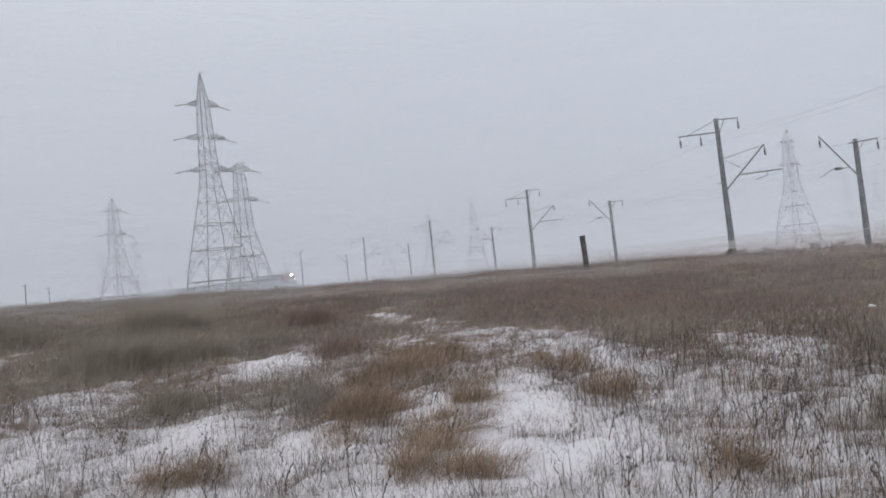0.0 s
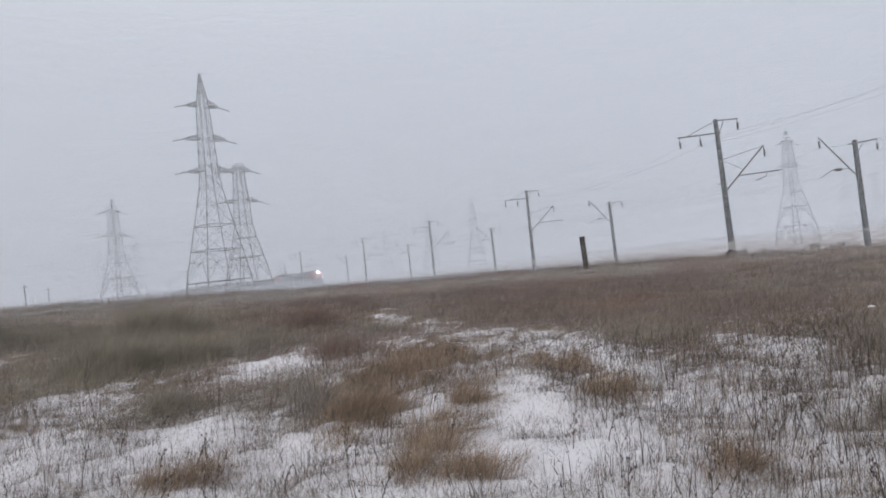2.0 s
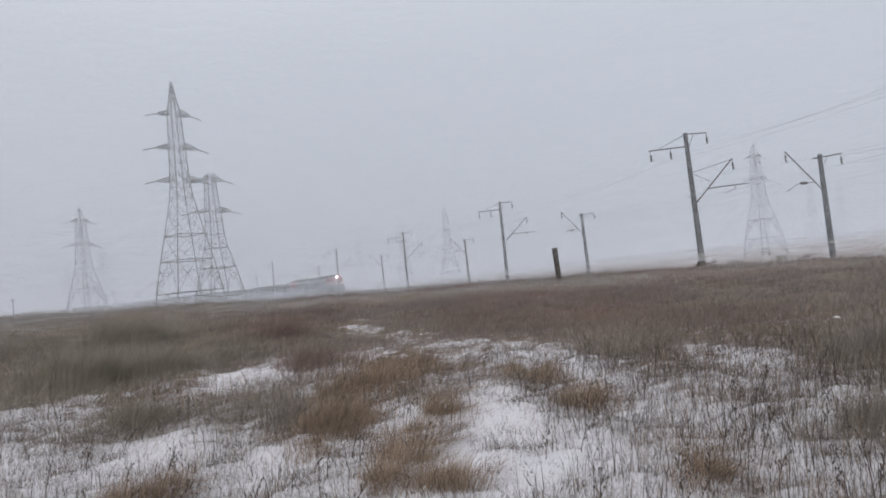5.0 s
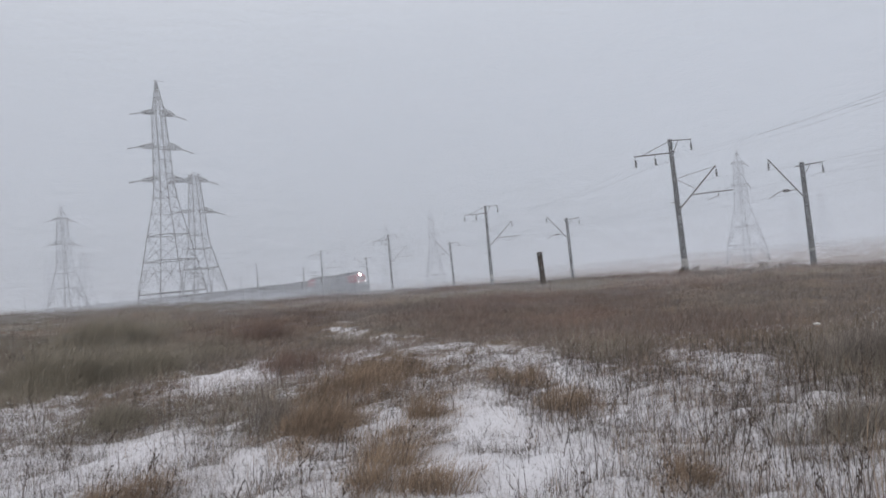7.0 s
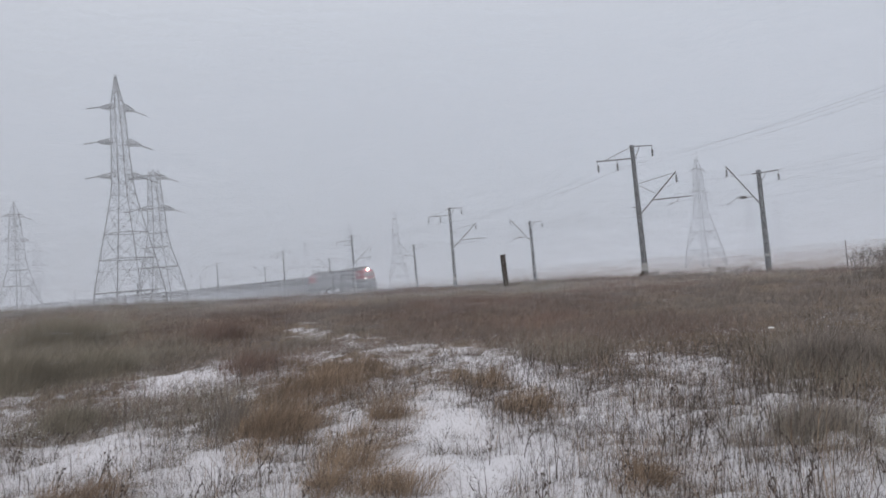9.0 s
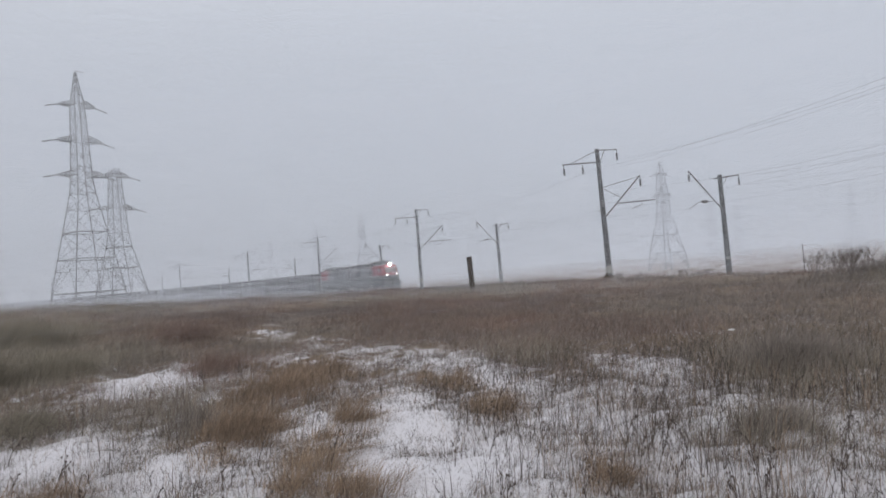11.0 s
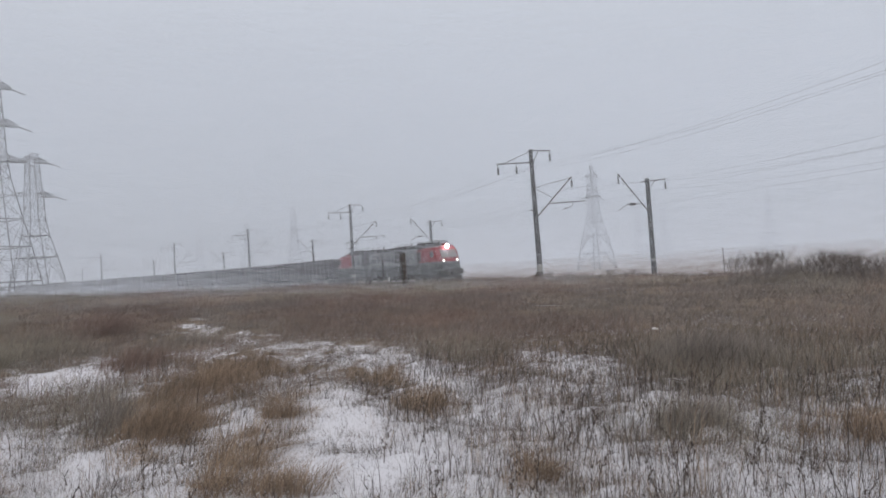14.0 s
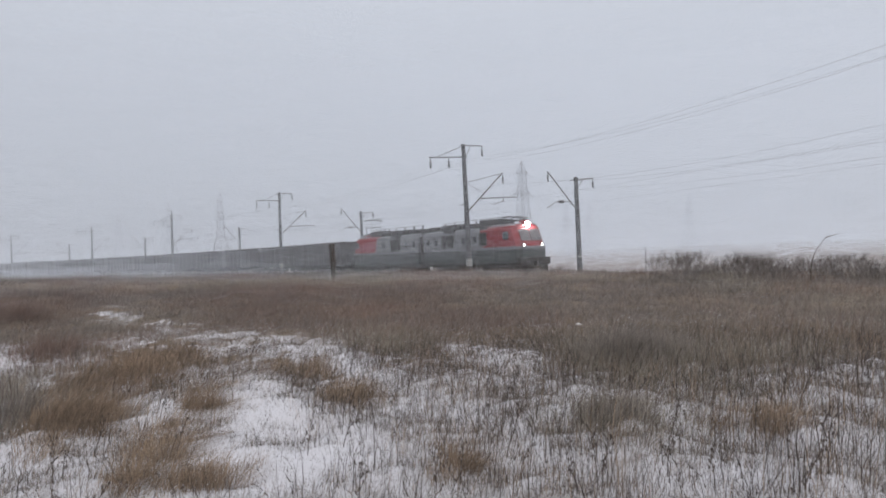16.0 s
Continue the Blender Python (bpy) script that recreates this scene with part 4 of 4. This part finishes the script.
    part("bus_bar", rod(bmesh.new(), (-7.4, 0.5, 4.93), (4.0, 0.5, 4.95), 0.022), M_STEEL, ob)
    pantograph(ob, 5.0, 4.2, raised)
    return ob


def open_wagon():
    """A four-axle open goods wagon, +x forward, the rails at z = 0."""
    ob = empty("open_wagon", Matrix.Identity(4), "dark dirty open goods wagon with ribbed steel sides", "wagon", "wagons of the goods train")
    b = bmesh.new()
    for s in (-1, 1):
        box(b, -6.4, 6.4, s * 1.46 - 0.03, s * 1.46 + 0.03, 1.2, 3.85)
        box(b, s * 6.4 - 0.03, s * 6.4 + 0.03, -1.46, 1.46, 1.2, 3.85)
    box(b, -6.4, 6.4, -1.45, 1.45, 1.2, 1.3)
    part("body", b, M_WAGON, ob)
    load = hull(bmesh.new(), [(-6.3, -5.2, 1.42), (0, 0, 1.42), (6.3, 5.2, 1.42)], 2.8, 3.8, 1.42, 0.3)
    part("load", load, M_UNDER, ob, "dark bulk load")
    rib = None
    for s in (-1, 1):
        for k in range(9):
            m = pose(-6.3 + 12.6 * k / 8, s * 1.53, 1.2)
            if rib is None:
                rib = part("rib", box(bmesh.new(), -0.07, 0.07, -0.05, 0.05, 0, 2.6, 0.02), M_WAGON, ob)
                rib.matrix_basis = m
            else:
                shared("rib", rib, ob, m)
        part("top_rim", box(bmesh.new(), -6.45, 6.45, s * 1.5 - 0.08, s * 1.5 + 0.08, 3.8, 3.92, 0.02), M_RIM, ob)
        part("side_sill", box(bmesh.new(), -6.5, 6.5, s * 1.45 - 0.08, s * 1.45 + 0.08, 1.05, 1.22, 0.02), M_UNDER, ob)
    part("centre_sill", box(bmesh.new(), -7.1, 7.1, -0.25, 0.25, 0.8, 1.15, 0.02), M_UNDER, ob)
    wheel = bogie(ob, 4.3, None, 0.93)
    bogie(ob, -4.3, wheel, 0.93)
    return ob


LOCO_A = locomotive_section("red and grey electric locomotive section, headlights lit", False, True)
LOCO_B = locomotive_section("red and grey rear locomotive section with raised pantograph", True, False)
WAGONS = [open_wagon()]
for _ in range(21):
    WAGONS.append(copy_thing(WAGONS[0], Matrix.Identity(4)))


# ---- small things ----
def build_post():
    x, y = at_bearing(11.08, 39.0)
    z = float(ground_z(x, y)) - 0.1
    ob = empty("fence_post", pose(x, y, z, 0, -2.0, 20), "weathered dark square post standing in dead grass", "post")
    h = EYE + 39 * math.tan(radians(1.09)) - z
    b = box(bmesh.new(), -0.11, 0.11, -0.11, 0.11, 0, h, 0.02)
    for v in b.verts:
        v.co += Vector((0.012 * math.sin(9 * v.co.z), 0.01 * math.cos(7 * v.co.z), 0))
    part("shaft", b, M_POST, ob)
    part("cap", box(bmesh.new(), -0.12, 0.12, -0.12, 0.12, h - 0.02, h + 0.03, 0.015), M_POST, ob)


def build_thin_pole():
    x, y = at_bearing(35.43, 62)
    b = rod(bmesh.new(), (0, 0, 0), (0, 0, EYE - BED + 0.8), 0.032, 0.03, 8)
    ob = tagged(part("marker_pole", b, M_STEEL), "thin dark steel marker pole behind the tracks", "pole")
    ob.matrix_basis = pose(x, y, BED - 0.8)


def build_utility_poles():
    """Wooden poles of a low line, far off beyond the plain."""
    for az, d, top in ((-30.25, 190, 1.78), (-28.83, 225, 1.44)):
        x, y = at_bearing(az, d)
        foot = float(ground_z(x, y)) - 0.2
        h = EYE + d * math.tan(radians(top)) - foot
        ob = empty("utility_pole", pose(x, y, foot, 0, 0, 35), "far grey wooden pole with one short crossarm", "pole", "poles of a low line")
        part("pole", rod(bmesh.new(), (0, 0, 0), (0, 0, h), 0.2, 0.14, 8), M_POST, ob)
        part("crossarm", box(bmesh.new(), -0.9, 0.9, -0.06, 0.06, h - 0.7, h - 0.55, 0.015), M_POST, ob)


def build_stake():
    """A dark board left leaning at the foot of a mast."""
    x, y = at_bearing(21.28, 41.0)
    ob = tagged(part("stake", box(bmesh.new(), -0.09, 0.09, -0.03, 0.03, 0, 0.5, 0.012), M_POST), "dark short board leaning in the grass", "board")
    ob.matrix_basis = pose(x, y, float(ground_z(x, y)) - 0.05, 0, 32, -22)


def build_scrap():
    x, y = 6.9, 11.85
    b = bmesh.new()
    bmesh.ops.create_icosphere(b, subdivisions=2, radius=0.045)
    for v in b.verts:
        v.co = Vector((v.co.x * 1.3, v.co.y, v.co.z * 0.5)) * (1 + 0.35 * noise.noise(v.co * 28))
    ob = tagged(part("scrap", b, M_SCRAP), "crumpled white scrap lying in the grass", "litter")
    ob.matrix_basis = pose(x, y, float(ground_z(x, y)) + 0.17)


def branching(bm, p, way, length, r, depth, g):
    q = p + way * length
    if depth < 2:
        side = way.orthogonal().normalized() * r * 1.4
        bm.faces.new([bm.verts.new(c) for c in (p - side, p + side, q)])
    else:
        rod(bm, p, q, r, r * 0.65, 3)
    if depth:
        for _ in range(g.randint(2, 4)):
            turn = Vector((g.uniform(-1, 1), g.uniform(-1, 1), g.uniform(-0.2, 0.7)))
            branching(bm, p.lerp(q, g.uniform(0.45, 1.0)), (way + turn * 0.75).normalized(), length * g.uniform(0.5, 0.75), r * 0.6, depth - 1, g)


def build_bushes():
    g = random.Random(5)
    kinds = []
    for k in range(3):
        ob = empty("bush", Matrix.Identity(4), "leafless grey-brown bush in dead grass", "bush", "leafless bushes")
        for _ in range(4):
            b = bmesh.new()
            for _ in range(4):
                start = Vector((g.uniform(-0.6, 0.6), g.uniform(-0.5, 0.5), 0))
                branching(b, start, Vector((g.uniform(-0.5, 0.8), g.uniform(-0.5, 0.5), 1)).normalized(), 0.55, 0.009, 4, g)
            part("crown", b, M_TWIG, ob)["kind"] = "stuff"
        kinds.append(ob)
    spots = []
    for i in range(50):
        az = 36.6 + 19.0 * (i + 0.5) / 50 + g.uniform(-0.7, 0.7)
        spots.append((az, g.uniform(25.5, 32)))
    for i in range(7):
        spots.append((9.0 + 6.0 * i / 6 + g.uniform(-0.3, 0.3), g.uniform(86, 92)))
    for az in (22.4, 24.0, 27.3, 28.4, 28.8, 32.0, 33.6):
        spots.append((az, g.uniform(38, 40)))
    used = set()
    for az, d in spots:
        k = g.randrange(3)
        x, y = at_bearing(az, d)
        m = pose(x, y, float(ground_z(x, y)) - 0.05, g.uniform(-8, 8), g.uniform(-4, 12), g.uniform(0, 360))
        if k not in used:
            used.add(k)
            kinds[k].matrix_basis = m
        else:
            ob = copy_thing(kinds[k], m)
            if d > 80:
                ob.scale = (1.7, 1.7, 1.35)
            else:
                s = g.choice((0.5, 0.6, 0.75, 0.95)) * g.uniform(0.9, 1.1) * float(np.interp(az, [36, 38.5, 41.5, 46, 55], [0.35, 0.5, 0.95, 0.85, 0.95])) if az > 36 else 0.4
                ob.scale = (s * 1.3, s * 1.3, s)


def build_reed():
    x, y = at_bearing(46.7, 25.5)
    z = float(ground_z(x, y))
    ob = empty("tall_reed", pose(x, y, z, 0, 0, -46), "tall dry reed bent over by the wind", "reed")
    h = EYE + 25.5 * math.tan(radians(0.3)) - z
    b, last = bmesh.new(), Vector((0, 0, 0))
    for k in range(1, 8):
        f = k / 7
        now = Vector((0.55 * f**2.5, 0, h * (f - 0.1 * f**4) * 1.1))
        rod(b, last, now, 0.016 * (1.1 - f * 0.7), None, 5)
        last = now
    part("stem", b, M_STALK, ob)
    b = rod(bmesh.new(), last - Vector((0.12, 0, 0.05)), last + Vector((0.25, 0, 0.05)), 0.016, 0.006, 6)
    part("plume", b, M_TWIG, ob)


def weed(x, y, h, g):
    """A dead forb: a dark stem with side twigs and seed heads."""
    b, heads = bmesh.new(), bmesh.new()
    p, way = Vector((0, 0, 0)), Vector((g.uniform(-0.1, 0.25), g.uniform(-0.12, 0.12), 1)).normalized()
    for k in range(6):
        q = p + way * h / 6
        rod(b, p, q, 0.0045 * (1 - k / 9), 0.0045 * (1 - (k + 1) / 9), 4)
        if k >= 2:
            for _ in range(2):
                t = (way + Vector((g.uniform(-0.9, 1.1), g.uniform(-0.9, 0.9), 0.1))).normalized()
                e = q + t * h * g.uniform(0.08, 0.2)
                rod(b, q, e, 0.0025, 0.0015, 3)
                bmesh.ops.create_icosphere(heads, subdivisions=1, radius=0.0065, matrix=Matrix.Translation(e) @ Matrix.Diagonal((1, 1, 1.7, 1)))
        p, way = q, (way + Vector((g.uniform(-0.12, 0.22), g.uniform(-0.12, 0.12), 0))).normalized()
    ob = empty("dry_weed", pose(x, y, float(ground_z(x, y)) - 0.02), "dark dead weed stalk with seed heads in snow", "weed", "dead weeds in the snow")
    part("stem", b, M_STALK, ob)["kind"] = "stuff"
    part("panicle", heads, M_STALK, ob)["kind"] = "stuff"


def build_weeds():
    g = random.Random(9)
    for x, y, h in ((1.75, 6.3, 0.36), (2.35, 5.6, 0.48), (2.05, 5.15, 0.45), (2.6, 5.9, 0.42), (-1.35, 5.3, 0.3), (3.4, 5.4, 0.5), (4.1, 6.4, 0.45), (4.5, 5.4, 0.45)):
        weed(x, y, h, g)
    for _ in range(130):
        r, az = g.uniform(4.2, 9.5), g.uniform(-34, 56)
        if g.random() < (0.35 if az < 8 else 1.0):
            weed(*at_bearing(az, r), g.uniform(0.22, 0.42), g)


build_post()
build_thin_pole()
build_utility_poles()
build_stake()
build_scrap()
build_bushes()
build_reed()
build_weeds()


# ---- blowing snow: long thin streaks in the air over the plain ----
def build_blowing_snow():
    r = np.concatenate([rng.uniform(22, 90, 68 * 2950), rng.uniform(90, 420, 330 * 2040)])
    a = np.radians(rng.uniform(-48, 62, len(r)))
    el = np.radians(np.where(rng.random(len(r)) < 0.8, rng.uniform(-1.3, 14.5, len(r)), 14.5 + 9.5 * (1 - np.sqrt(rng.random(len(r))))))
    # a thicker layer drifts along the ground over the far part of the line
    low = rng.uniform(85, 260, 5500)
    r, a = np.concatenate([r, low]), np.concatenate([a, np.radians(rng.uniform(-40, 12, len(low)))])
    el = np.concatenate([el, np.arctan((BED - EYE + 2.2 * rng.random(len(low)) ** 1.6) / low)])
    # and a thin one over the rising field and the far plain
    skim = np.concatenate([13 + 22 * np.sqrt(rng.random(8000)), rng.uniform(60, 200, 3500)])
    a = np.concatenate([a, np.radians(np.where(skim < 50, rng.uniform(-44, 60, len(skim)), rng.uniform(20, 62, len(skim))))])
    base = ground_z(skim * np.sin(a[len(r):]), skim * np.cos(a[len(r):]))
    el = np.concatenate([el, np.arctan((base + 0.06 + 0.4 * rng.random(len(skim)) ** 1.5 - EYE) / skim)])
    r = np.concatenate([r, skim])
    n = len(r)
    length, wide = 0.085 * r, np.where(r < 90, 0.000018, 0.000032) * r
    c = np.stack([r * np.sin(a), r * np.cos(a), EYE + r * np.tan(el)], -1)
    clear = c[:, 2] > np.maximum(ground_z(c[:, 0], c[:, 1]), BED) + 0.1
    c, a, length, wide, n = c[clear], a[clear], length[clear], wide[clear], int(clear.sum())
    turn = a + rng.normal(0, 0.25, n)
    t = np.stack([np.cos(turn), -np.sin(turn), rng.normal(0, 0.12, n)], -1)
    away = np.stack([-np.sin(a), -np.cos(a), np.zeros(n)], -1)
    up = np.array([0, 0, 1.0]) * 0.75 + away * 0.66
    v = np.stack([c - t * length[:, None] / 2 - up * wide[:, None] / 2, c + t * length[:, None] / 2, c + up * wide[:, None] - t * 0.1 * length[:, None]], 1)
    return tagged(big_mesh("blowing_snow", v.reshape(-1, 3), np.arange(3 * n).reshape(-1, 3), M_VEIL), "thin white streaks of snow blowing over the plain", "blowing snow", kind="stuff")


BLOWN = build_blowing_snow()

# ---- the train's run ----
RUN = [(0, 257.6), (1.5, 242.7), (3.5, 221.1), (7, 180.7), (9, 155.8), (12.5, 109.0), (14.5, 81.5), (16, 60.8)]


def motions():
    fit = np.polyfit([t for t, _ in RUN], [s for _, s in RUN], 3)
    times = [0.5 * i for i in range(33)]
    train = [(LOCO_A, 7.4, 0), (LOCO_B, 7.4 + 16.7, 180)]
    train += [(w, 7.4 + 8.5 + 16.7 + 7.25 + 14.3 * k, 0) for k, w in enumerate(WAGONS)]
    for ob, behind, turn in train:
        rows = []
        for t in times:
            a = (float(np.polyval(fit, t)) + behind) / R_NEAR
            rows.append((t, pose(*on_curve(R_NEAR, a), RAIL, 0, 0, math.degrees(a) - 90 + turn)))
        walk(ob, rows)
    walk(BLOWN, [(t, pose(0.4 * t, 0, 0)) for t in (0, 8, 16)])


motions()
